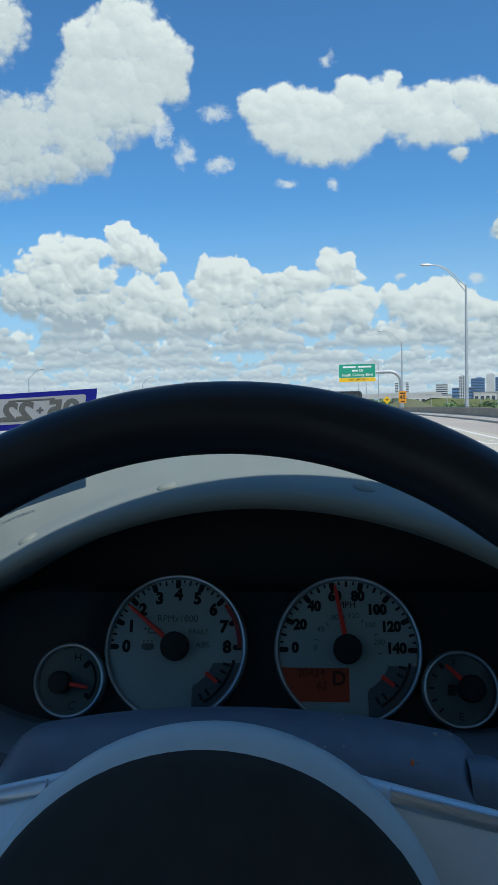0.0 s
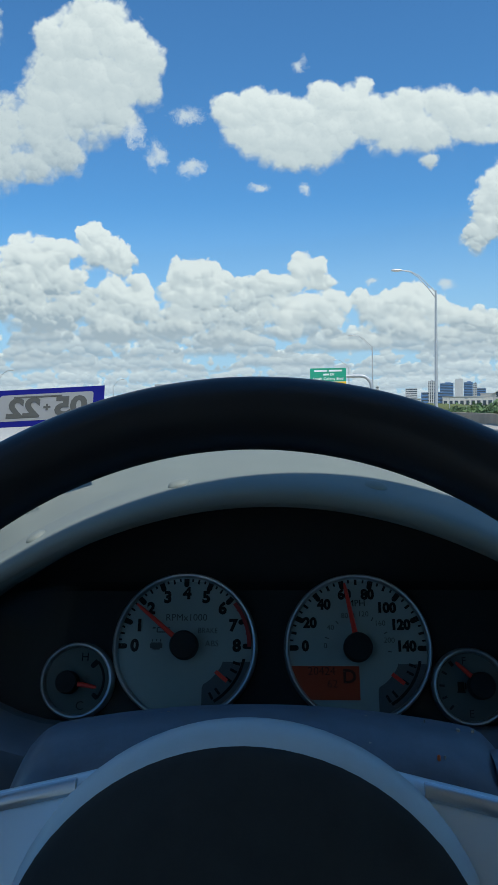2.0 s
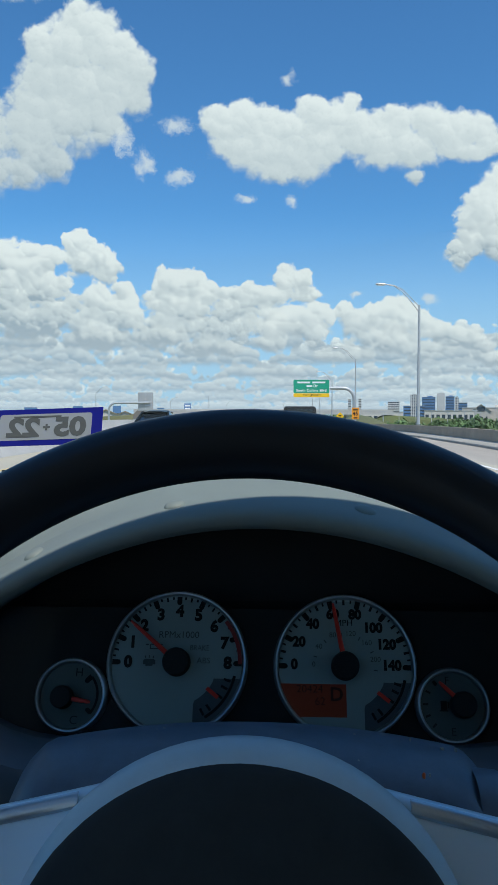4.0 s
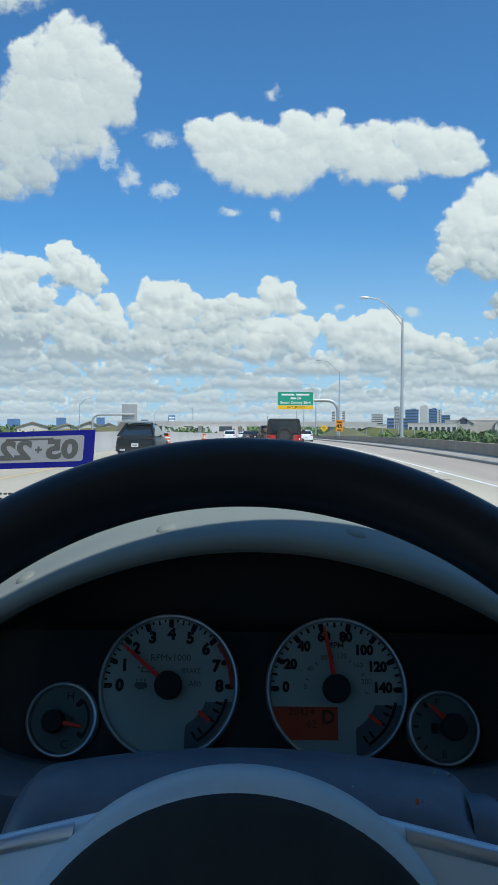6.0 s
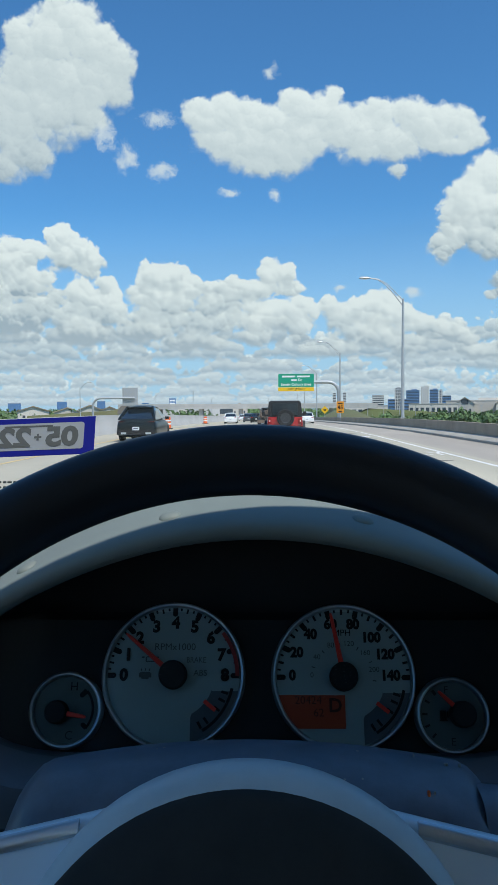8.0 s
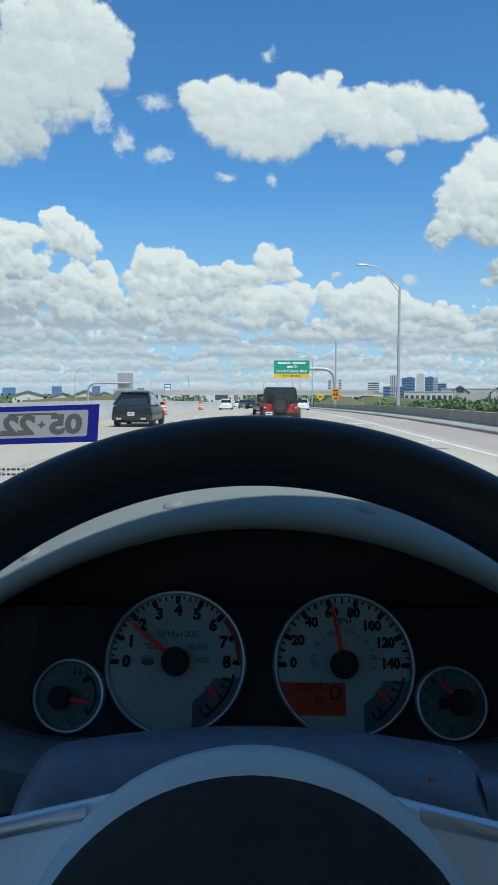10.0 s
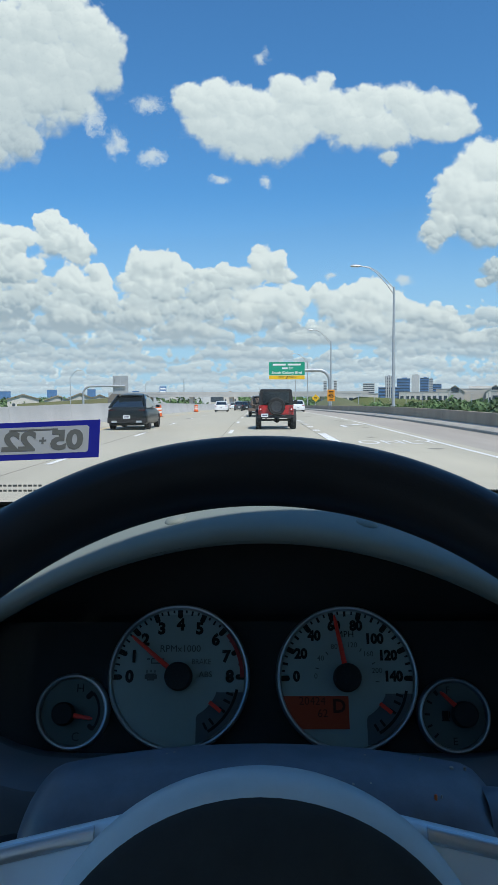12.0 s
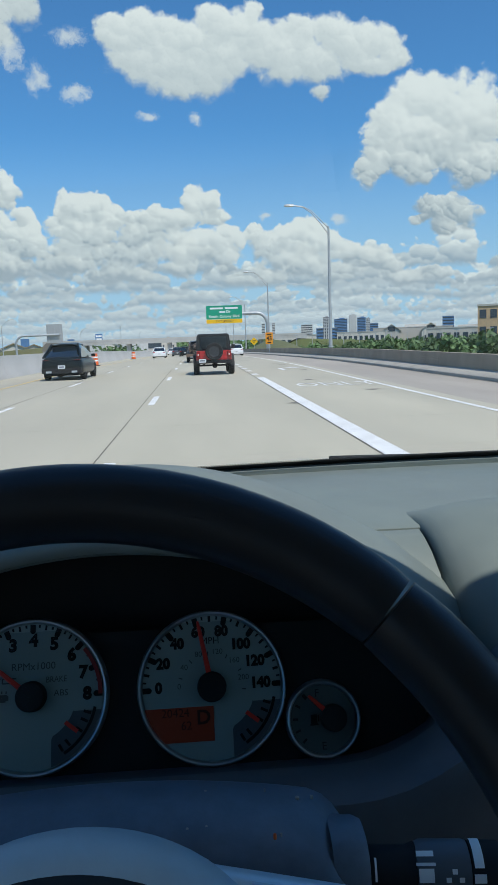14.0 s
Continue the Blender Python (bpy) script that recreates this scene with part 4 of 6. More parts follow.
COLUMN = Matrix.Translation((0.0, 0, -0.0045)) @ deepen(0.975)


def build_wheel():
    owner = thing("steering_wheel", "black leather steering wheel with satin silver spokes", "steering wheel")
    R, r = 0.1863, 0.0164

    def arc(a0, a1, rr, n):
        bm = bmesh.new()
        pts = []
        rad = []
        for k in range(n + 1):
            t = radians(90 - (a0 + (a1 - a0) * k / n))
            pts.append((R * math.cos(t), R * math.sin(t), 0))
            e = min(k, n - k)
            rad.append(rr * (0.955 if e == 0 else 0.99 if e == 1 else 1.0))
        return tube(bm, pts, rad, 28)
    part("rim", arc(-43.7, 43.7, r, 56), LEATHER, owner, m=WHEEL, sharp=1.2)
    for s in (-1, 1):
        part("side_grip", arc(s * 44.2, s * 128, r * 1.02, 34), LEATHER, owner, "thicker leather side grip", m=WHEEL, sharp=1.2)
    part("rim", arc(128.5, 231.5, r, 44), LEATHER, owner, m=WHEEL, sharp=1.2)
    # padded centre: a grey rounded shoulder paled as skylit, round a domed cover darkened as shaded
    off = Matrix.Translation((0, -0.0165, 0)) @ Matrix.Diagonal((1.31, 1.20, 1, 1))
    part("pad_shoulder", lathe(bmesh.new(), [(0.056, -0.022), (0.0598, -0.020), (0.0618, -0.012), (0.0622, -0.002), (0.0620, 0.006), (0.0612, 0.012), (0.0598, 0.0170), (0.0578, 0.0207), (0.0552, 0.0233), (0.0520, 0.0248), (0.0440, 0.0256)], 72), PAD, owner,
         "slate grey rounded shoulder, paled as skylit", m=HUB @ off, sharp=1.2)
    part("airbag_cover", lathe(bmesh.new(), [(0.0560, 0.0215), (0.0550, 0.0240), (0.052, 0.0266), (0.040, 0.030), (0.020, 0.0315), (0.0001, 0.032)], 72), COVER, owner, "charcoal padded cover, darkened as its shaded face", m=HUB @ Matrix.Translation((0, -0.0060, 0.0012)) @ off @ Matrix.Diagonal((1.05, 1.03, 1, 1)), sharp=1.2)
    for s in (-1, 1):
        bm = bmesh.new()
        rings = []
        for x, h, z, d in ((0.045, 0.026, -0.008, 0.012), (0.065, 0.025, -0.010, 0.012), (0.090, 0.023, -0.011, 0.012), (0.112, 0.021, -0.010, 0.012), (0.184, 0.022, -0.002, 0.011)):
            ring = []
            y = 0.053 - 0.215 * x - h
            for k in range(28):
                a = 2 * math.pi * k / 28
                c, q = math.cos(a), math.sin(a)
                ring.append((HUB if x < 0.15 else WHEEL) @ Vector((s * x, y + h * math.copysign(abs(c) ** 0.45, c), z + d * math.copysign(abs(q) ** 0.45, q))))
            rings.append(ring)
        loft(bm, rings)
        spoke = part("spoke", bm, SATIN, owner, "satin silver spoke", sharp=1.2)
        # highlight on the spoke's upper edge, modelled as a bright strip
        bm = bmesh.new()
        rings = []
        for x, h, z in ((0.062, 0.025, 0.0025), (0.090, 0.023, 0.0015), (0.110, 0.021, 0.0025)):
            y = 0.053 - 0.215 * x - 0.0052
            rings.append([(s * x, y + 0.0030 * math.cos(a), z - 0.0004 + 0.0016 * math.sin(a)) for a in (0, 0.8, 1.57, 2.36, 3.14, 3.9, 4.7, 5.5)])
        loft(bm, rings)
        part("spoke_trim", bm, BRIGHT, spoke, "bright silver strip added for the edge highlight", m=HUB)
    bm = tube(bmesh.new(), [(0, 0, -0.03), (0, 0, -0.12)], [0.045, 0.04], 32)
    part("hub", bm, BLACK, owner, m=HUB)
    return owner


def build_column():
    owner = thing("column_shroud", "slate grey plastic steering column shroud with dust specks", "column shroud")
    bm = bmesh.new()
    rings = []
    for y, w, top, low in ((0.362, 0.116, 1.255, 1.20), (0.361, 0.119, 1.285, 1.19), (0.3615, 0.1205, 1.302, 1.18), (0.3640, 0.122, 1.3110, 1.17), (0.3690, 0.123, 1.3175, 1.17), (0.377, 0.1235, 1.3228, 1.16), (0.388, 0.124, 1.3268, 1.16), (0.400, 0.125, 1.3280, 1.16), (0.412, 0.125, 1.3265, 1.15), (0.43, 0.126, 1.316, 1.15), (0.47, 0.126, 1.285, 1.15)):
        ring = [(-0.004 + 1.045 * w, y, low)]
        for k in range(37):
            c = math.sin(math.pi / 2 * (1 - k / 18))
            drop = 0.016 * c * c + 0.030 * max(0.0, (abs(c) - 0.80) / 0.20) ** 2.4
            ring.append((-0.004 + 1.045 * w * c, y, max(top + 0.0045 - drop, low + 0.001)))
        ring.append((-0.004 - 1.045 * w, y, low))
        rings.append(ring)
    loft(bm, rings)
    part("shroud", bm, SHROUD, owner, sharp=1.2)
    rng = random.Random(3)
    for i in range(26):
        x = rng.uniform(-0.10, 0.11)
        y = rng.uniform(0.374, 0.404)
        bm = bmesh.new()
        s = rng.uniform(0.0004, 0.0011)
        lathe(bm, [(0.00001, s * 0.4), (s, 0.0), (s, -0.002)], 7)
        part("dust_speck", bm, MUCK, owner, m=Matrix.Translation((x, y, 1.3262 + (y - 0.374) * 0.2 - 0.80 * x * x)))
    bm = bmesh.new()
    lathe(bm, [(0.00001, 0.0008), (0.0006, 0.0005), (0.0008, 0.0), (0.0008, -0.003)], 9)
    part("crumb", bm, BARREL, owner, "small orange crumb", m=Matrix.Translation((0.0815, 0.376, 1.3212)))
    # rounded collar round the stalk's opening
    bm = bmesh.new()
    rings = []
    for k in range(33):
        a = 2 * math.pi * k / 32
        c, q = math.cos(a), math.sin(a)
        cy, cz = math.copysign(abs(c) ** 0.8, c), math.copysign(abs(q) ** 0.8, q)
        rings.append([(x, 0.387 + cy * r * 0.8, 1.292 + cz * r) for x, r in ((0.108, 0.0255), (0.121, 0.0245), (0.125, 0.0225), (0.1255, 0.0205), (0.124, 0.0190), (0.110, 0.0180))])
    loft(bm, rings, closed=False)
    part("collar", bm, SHROUD, owner, "rounded plastic collar round a stalk")
    # wiper stalk on the right
    stalk = thing("wiper_stalk", "black wiper stalk with white symbols", "stalk")
    a = Matrix.Translation((0.084, 0.385, 1.297)) @ pose(0, 0, 0, 0, 90, -6)
    part("stalk_arm", lathe(bmesh.new(), [(0.0001, 0.0), (0.011, 0.0), (0.012, 0.006), (0.0105, 0.02), (0.010, 0.06), (0.0115, 0.064)], 28), BLACK, stalk, m=a)
    part("stalk_knob", lathe(bmesh.new(), [(0.0115, 0.0645), (0.0125, 0.067), (0.0125, 0.087), (0.0118, 0.089)], 28), TRIM, stalk, "ribbed turning knob", m=a)
    part("stalk_tip", lathe(bmesh.new(), [(0.0118, 0.0895), (0.0122, 0.092), (0.0115, 0.104), (0.008, 0.110), (0.0001, 0.111)], 28), BLACK, stalk, m=a)
    for x, w, a0, a1 in ((0.068, 0.008, 20, 32), (0.068, 0.009, 44, 50), (0.068, 0.007, 55, 82), (0.0925, 0.0045, -20, 55), (0.0925, 0.0055, 66, 84), (0.081, 0.0024, 56, 66), (0.078, 0.0024, 72, 82), (0.084, 0.0024, 72, 82), (0.045, 0.001, 30, 85)):
        bm = bmesh.new()
        rr = 0.0108 if x < 0.06 else 0.0128
        loft(bm, [[(x - w / 2, rr * math.sin(radians(b)), rr * math.cos(radians(b))), (x + w / 2, rr * math.sin(radians(b)), rr * math.cos(radians(b)))] for b in [a0 + (a1 - a0) * k / 6 for k in range(7)]], closed=False)
        part("stalk_mark", bm, SIGN_WHITE, stalk, m=Matrix.Translation((0.084, 0.385, 1.297)) @ pose(0, 0, 0, 0, 0, -6) @ Matrix.Diagonal((1, -1, 1, 1)))
    stalk2 = thing("turn_signal_stalk", "black turn signal stalk beside the column", "stalk")
    b = Matrix.Translation((-0.126, 0.385, 1.283)) @ pose(0, 0, 0, 0, -90, 6)
    part("stalk_arm", lathe(bmesh.new(), [(0.0001, 0.0), (0.011, 0.0), (0.012, 0.006), (0.0105, 0.02), (0.010, 0.09), (0.008, 0.11), (0.0001, 0.112)], 28), BLACK, stalk2, m=b)
    return owner, stalk, stalk2


# the windscreen leans back towards the roof
WS_FOOT, WS_HEAD = Vector((0, 1.02, 1.374)), Vector((0, 0.338, 1.80))


def on_glass(x, k, off=0.0):
    """A point of the windscreen: x across, k from its foot (0) to its head (1), off metres towards the cabin."""
    d = WS_HEAD - WS_FOOT
    nrm = Vector((0, -d.z, d.y)).normalized()
    if nrm.y > 0:
        nrm = -nrm
    bow = -(0.10 + 0.11 * max(k, 0)) * ((x - 0.37) / 0.72) ** 2
    q = WS_FOOT + d * k + nrm * off
    return Vector((x, q.y + bow, q.z))


def glass_patch(x0, x1, k0, k1, off, nx=24, nk=6):
    bm = bmesh.new()
    loft(bm, [[on_glass(x0 + (x1 - x0) * i / nx, k0 + (k1 - k0) * j / nk, off) for i in range(nx + 1)] for j in range(nk + 1)], closed=False)
    return bm


def build_windscreen():
    owner = thing("window_1", "clear raked windscreen with a black ceramic edge", "windscreen", kind="structure")
    pane = part("pane", glass_patch(-0.40, 1.14, 0.0, 1.0, 0.0, 32, 8), GLASS, owner, "clear glass")
    pane.visible_shadow = False
    part("black_band", glass_patch(-0.40, 1.14, -0.01, 0.052, 0.004), FRIT, owner, "black ceramic band along the foot")
    bm = bmesh.new()
    for i in range(360):
        x = -0.25 + i * 0.0033
        c = on_glass(x, 0.056, 0.0045)
        box(bm, c, (0.0017, 0.0006, 0.0017))
    tagged(part("dot_fringe", bm, FRIT, owner, "row of fine black dots"), kind="stuff")
    # wiper arm resting along the foot of the glass, outside
    wiper = thing("wiper", "black windscreen wiper parked along the glass", "wiper")
    part("blade", tube(bmesh.new(), [on_glass(0.20 + 0.05 * i, 0.006 + 0.003 * math.sin(i * 0.35), -0.008) for i in range(12)], 0.004, 8), RUBBER, wiper)
    part("arm", tube(bmesh.new(), [on_glass(0.22 + 0.05 * i, 0.004 - 0.004 * i, -0.012) for i in range(8)], 0.005, 8), BLACK, wiper)
    # registration sticker, seen from behind; stands off the glass to fit the camera's view
    st = thing("registration_sticker", "blue-bordered paper sticker with mirrored grey date, placed to fit the view", "sticker")
    SX, SY, SZ = -0.1565, 0.540, 1.4840
    m = Matrix.Translation((SX, SY, SZ)) @ pose(0, 0, 0, 62, 0, 0) @ pose(0, 0, 0, 0, 0, 2.2)
    hw, hh = 0.0405, 0.0145
    part("border", one_box((0, 0, 0), (hw * 2, hh * 2, 0.0003)), BLUE, st, "bright blue border", m=m, smooth=False)
    bm = bmesh.new()
    ring = []
    for cx, cy, a0 in ((1, 1, 0), (-1, 1, 90), (-1, -1, 180), (1, -1, 270)):
        for k in range(5):
            a = radians(a0 + 22.5 * k)
            ring.append((cx * (hw - 0.0095) + 0.002 * math.cos(a), cy * (hh - 0.0062) + 0.002 * math.sin(a)))
    bm.faces.new([bm.verts.new((x, y, 0.0004)) for x, y in ring])
    part("paper", bm, PAPER, st, "pale paper panel", m=m, smooth=False)
    flip = Matrix.Diagonal((-1, 1, 1, 1))
    bm = lettering("05", 0.0200, fat=0.0009)
    part("month", bm, PRINT, st, m=m @ Matrix.Translation((0.0175, -0.0012, 0.0007)) @ flip @ Matrix.Diagonal((1.15, 1, 1, 1)), smooth=False)
    bm = lettering("22", 0.0200, fat=0.0009)
    part("year", bm, PRINT, st, m=m @ Matrix.Translation((-0.0155, -0.0012, 0.0007)) @ flip @ Matrix.Diagonal((1.15, 1, 1, 1)), smooth=False)
    bm = lettering("+", 0.009, fat=0.0004)
    part("star", bm, PRINT, st, m=m @ Matrix.Translation((0.001, -0.001, 0.0007)), smooth=False)
    part("small_print", one_box((-0.006, 0.0080, 0.0006), (0.034, 0.0012, 0.0002)), PRINT, st, m=m, smooth=False)
    # maker's mark: two rows of fine bars, set below the sticker to fit the camera's view
    bm = bmesh.new()
    for j in range(2):
        for i in range(9):
            box(bm, (SX - 0.028 + i * 0.0035, SY - 0.006, SZ - 0.031 - j * 0.0035), (0.0022 if i % 3 else 0.003, 0.0003, 0.0014))
    single("glass_mark", bm, PRINT, "two rows of tiny grey print, placed to fit the view", "glass marking")


def build_cabin():
    """Unseen roof, pillars, doors and rear wall behind the camera, added so that the cabin is shaded as it is."""
    bm = bmesh.new()
    rings = []
    for i in range(25):
        x = -0.36 + 1.46 * i / 24
        # front edge of the unseen roof, bowed to set the hood's shadow line
        e = 0.346 - 0.22 * ((x - 0.37) / 0.72) ** 2
        rings.append([(x, y, z) for y, z in ((e, 1.805), (e - 0.055, 1.80), (e - 0.20, 1.825), (-0.8, 1.84), (-0.95, 1.80), (-0.95, 1.85), (-0.8, 1.88), (e - 0.20, 1.865), (e + 0.005, 1.825))])
    loft(bm, rings)
    single("ceiling", bm, HEADLINER, "grey cloth headliner under the roof", "ceiling", kind="structure")
    for s, x, n in ((-1, -0.40, "wall_left_side"), (1, 1.14, "wall_right_side")):
        bm = bmesh.new()
        box(bm, (x, 0.0, 1.02), (0.06, 2.0, 0.50))
        box(bm, (x - s * 0.01, -0.42, 1.55), (0.05, 0.12, 0.60))
        single(n, bm, DASH, "grey vinyl door panel and pillar", "door panel", kind="structure")
        bm = tube(bmesh.new(), [on_glass(x, 0.0), on_glass(x - s * 0.02, 0.5), on_glass(x - s * 0.04, 1.0)], 0.035, 10)
        single("pillar", bm, HEADLINER, "grey windscreen pillar", "pillar", kind="structure")
    # unseen wall added full height to keep light from behind off the wheel
    bm = one_box((0.37, -0.95, 1.20), (1.5, 0.08, 1.16))
    single("wall_back", bm, CLOTH, "unseen grey cloth wall blocking light from behind", "wall", kind="structure")
    bm = one_box((0.37, 0.0, 0.62), (1.5, 2.0, 0.08))
    single("floor", bm, CLOTH, "dark carpeted cab floor", "floor", kind="structure")
    bm = one_box((0.37, 0.70, 0.98), (1.5, 0.05, 0.66))
    single("bulkhead", bm, BLACK, "black bulkhead behind the dash", "bulkhead", kind="structure")


build_dashboard()
build_cluster()
build_wheel()
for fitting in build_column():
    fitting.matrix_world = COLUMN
build_windscreen()
build_cabin()

# ================= the traffic =================


def wheel_parts(owner, x, y, z, r, w, outer, rim_mat=None):
    """One road wheel: tyre with rounded shoulders, rim and spokes; outer: which side faces out (+1 or -1)."""
    m = Matrix.Translation((x, y, z)) @ pose(0, 0, 0, 0, 90, 0)
    tyre = part("wheel", lathe(bmesh.new(), [(r * 0.62, -w * 0.46), (r * 0.9, -w * 0.5), (r * 0.985, -w * 0.40), (r, -w * 0.2), (r, w * 0.2), (r * 0.985, w * 0.40), (r * 0.9, w * 0.5), (r * 0.62, w * 0.46)], 32),
                TYRE, owner, "black tyre on a dark rim", m=m)
    bm = bmesh.new()
    lathe(bm, [(r * 0.62, -w * 0.40), (r * 0.60, 0), (r * 0.62, w * 0.40)], 24)
    for s in (-1, 1):
        for k in range(6):
            a = k * math.pi / 3
            box(bm, (0, 0, 0), (r * 0.56, r * 0.13, 0.03), Matrix.Translation((0, 0, s * w * 0.36)) @ pose(0, 0, 0, 0, 0, math.degrees(a)) @ Matrix.Translation((r * 0.33, 0, 0)))
        disc(bm, r * 0.16, s * w * 0.40, 12)
        disc(bm, r * 0.58, s * w * 0.20, 20)
    part("rim", bm, rim_mat or ALLOY, tyre, m=m)


def build_offroader(at):
    o = thing("off_road_car", "red off-road car with black top and rear spare wheel", "car", at=at)
    hw = 0.80
    bm = bmesh.new()
    prof = [(-hw, 0.62), (-hw - 0.01, 0.85), (-hw + 0.01, 1.06), (-hw + 0.04, 1.10), (hw - 0.04, 1.10), (hw - 0.01, 1.06), (hw + 0.01, 0.85), (hw, 0.62)]
    loft(bm, [[(x * k, y, z) for x, z in prof] for y, k in ((0.0, 0.985), (0.06, 1.0), (2.4, 1.0), (3.6, 0.9), (3.75, 0.86))])
    part("body", bm, JEEP_RED, o, "red painted body", bevel=0.02)
    # tailgate seams and panel
    part("tailgate", one_box((0.0, -0.012, 0.86), (0.98, 0.03, 0.42)), JEEP_RED, o, bevel=0.012)
    # hard top with inset rear window
    bm = bmesh.new()
    loft(bm, [[(-hw * k, y, 1.10), (-hw * k + 0.03, y, 1.45), (-hw * k + 0.075, y, 1.78), (-hw * k + 0.14, y, 1.83 + lift), (hw * k - 0.14, y, 1.83 + lift), (hw * k - 0.075, y, 1.78), (hw * k - 0.03, y, 1.45), (hw * k, y, 1.10)]
              for y, k, lift in ((0.05, 0.985, -0.02), (0.12, 1.0, 0.01), (1.2, 1.0, 0.03), (1.9, 0.99, 0.02))])
    part("hard_top", bm, JEEP_TOP, o, "matt black removable top", bevel=0.025)
    part("rear_window", one_box((0, 0.035, 1.46), (1.18, 0.05, 0.52)), CAR_GLASS, o, "dark tinted glass", bevel=0.03)
    part("window_wiper", tube(bmesh.new(), [(0.0, -0.01, 1.25), (0.08, -0.02, 1.42), (0.16, -0.015, 1.58)], 0.012, 6), RUBBER, o)
    part("windscreen_frame", one_box((0, 2.0, 1.45), (1.44, 0.08, 0.66)), JEEP_TOP, o, bevel=0.02)
    for s in (-1, 1):
        bm = bmesh.new()
        pts = []
        for k in range(13):
            a = math.pi * k / 12
            pts.append((0.56 * math.cos(a), 0.54 * max(math.sin(a), 0.0)))
        loft(bm, [[(s * x, 0.62 + py, 0.40 + pz * q) for py, pz in pts] for x, q in ((0.70, 1.0), (0.93, 0.98), (0.935, 0.90), (0.70, 0.90))], closed=False)
        part("fender_flare", bm, RUBBER, o, "black plastic wheel arch")
        bm = bmesh.new()
        loft(bm, [[(s * x, 3.15 + py, 0.40 + pz * q) for py, pz in pts] for x, q in ((0.62, 1.0), (0.93, 0.98), (0.935, 0.90), (0.62, 0.90))], closed=False)
        part("fender_flare", bm, RUBBER, o, "black plastic wheel arch")
        lamp = part("tail_lamp", one_box((s * 0.70, -0.03, 0.93), (0.15, 0.08, 0.24)), BLACK, o, "black-framed red lamp", bevel=0.012)
        bm = bmesh.new()
        loft(bm, [[(s * 0.70 + a * q, -0.071 - d, 0.93 + b * q) for a, b in ((-0.06, -0.1), (0.06, -0.1), (0.06, 0.1), (-0.06, 0.1))] for d, q in ((0.0, 1.0), (0.012, 0.92))])
        part("lens", bm, LAMP_RED, lamp)
        part("reverse_lens", one_box((s * 0.70, -0.086, 0.925), (0.055, 0.01, 0.07)), LAMP_CLEAR, lamp)
        bm = one_box((s * 0.98, 1.85, 1.24), (0.16, 0.08, 0.20))
        mirror = part("mirror", bm, JEEP_TOP, o, "black door mirror", bevel=0.025)
        part("mirror_arm", tube(bmesh.new(), [(s * 0.79, 1.9, 1.17), (s * 0.93, 1.88, 1.18)], 0.03, 8), JEEP_TOP, mirror)
        for y in (0.62, 3.15):
            wheel_parts(o, s * 0.80, y, 0.42, 0.42, 0.27, s)
        part("hinge", one_box((0.47 * 1.0, -0.035, 0.86 + s * 0.11), (0.10, 0.03, 0.045)), JEEP_RED, o, bevel=0.008)
    m = Matrix.Translation((0.02, -0.17, 1.06)) @ pose(0, 0, 0, 90, 0, 0)
    r, w = 0.40, 0.26
    spare = part("spare_wheel", lathe(bmesh.new(), [(r * 0.55, -w * 0.45), (r * 0.9, -w * 0.5), (r * 0.985, -w * 0.38), (r, 0), (r * 0.985, w * 0.38), (r * 0.9, w * 0.5), (r * 0.60, w * 0.44), (r * 0.57, w * 0.2)], 40), TYRE, o,
                 "black spare tyre on the tailgate", m=m)
    bm = bmesh.new()
    disc(bm, r * 0.575, w * 0.16, 28)
    for k in range(8):
        box(bm, (0, 0, 0), (r * 0.44, r * 0.12, 0.04), Matrix.Translation((0, 0, w * 0.33)) @ pose(0, 0, 0, 0, 0, 45 * k) @ Matrix.Translation((r * 0.34, 0, 0)))
    lathe(bm, [(r * 0.16, w * 0.2), (r * 0.15, w * 0.45), (0.001, w * 0.46)], 16)
    part("spare_rim", bm, ALLOY, spare, "dark spoked rim", m=m)
    bm = bmesh.new()
    lathe(bm, [(r * 0.5, w * 0.38), (r * 0.57, w * 0.42), (r * 0.6, w * 0.40)], 28)
    part("rim_edge", bm, ALLOY, spare, m=m)
    part("wheel_carrier", one_box((0.02, -0.03, 1.0), (0.3, 0.08, 0.5)), BLACK, o, bevel=0.02)
    part("bumper", one_box((0, -0.10, 0.60), (1.64, 0.22, 0.15)), RUBBER, o, "black plastic rear bumper", bevel=0.035)
    part("bumper_step", one_box((0, -0.14, 0.655), (0.9, 0.14, 0.02)), SATIN, o, bevel=0.006)
    plate = part("number_plate", one_box((-0.52, -0.215, 0.655), (0.31, 0.012, 0.155)), PLATE, o, "pale number plate", bevel=0.004)
    part("plate_print", one_box((-0.52, -0.224, 0.655), (0.22, 0.004, 0.05)), PLATE_INK, plate, smooth=False)
    part("axle", tube(bmesh.new(), [(-0.7, 0.62, 0.42), (0.7, 0.62, 0.42)], 0.045, 10), BLACK, o)
    part("differential", lathe(bmesh.new(), [(0.001, -0.14), (0.1, -0.1), (0.14, 0), (0.1, 0.1), (0.001, 0.14)], 16), BLACK, o, m=Matrix.Translation((0.05, 0.62, 0.42)))
    part("exhaust", tube(bmesh.new(), [(-0.45, 0.4, 0.46), (-0.45, -0.05, 0.46)], 0.05, 10), BLACK, o)
    part("underbody", one_box((0, 1.8, 0.60), (1.3, 3.2, 0.16)), BLACK, o)
    part("aerial", tube(bmesh.new(), [(-0.75, 2.3, 1.1), (-0.76, 2.25, 2.0)], 0.008, 6), BLACK, o)
    return o


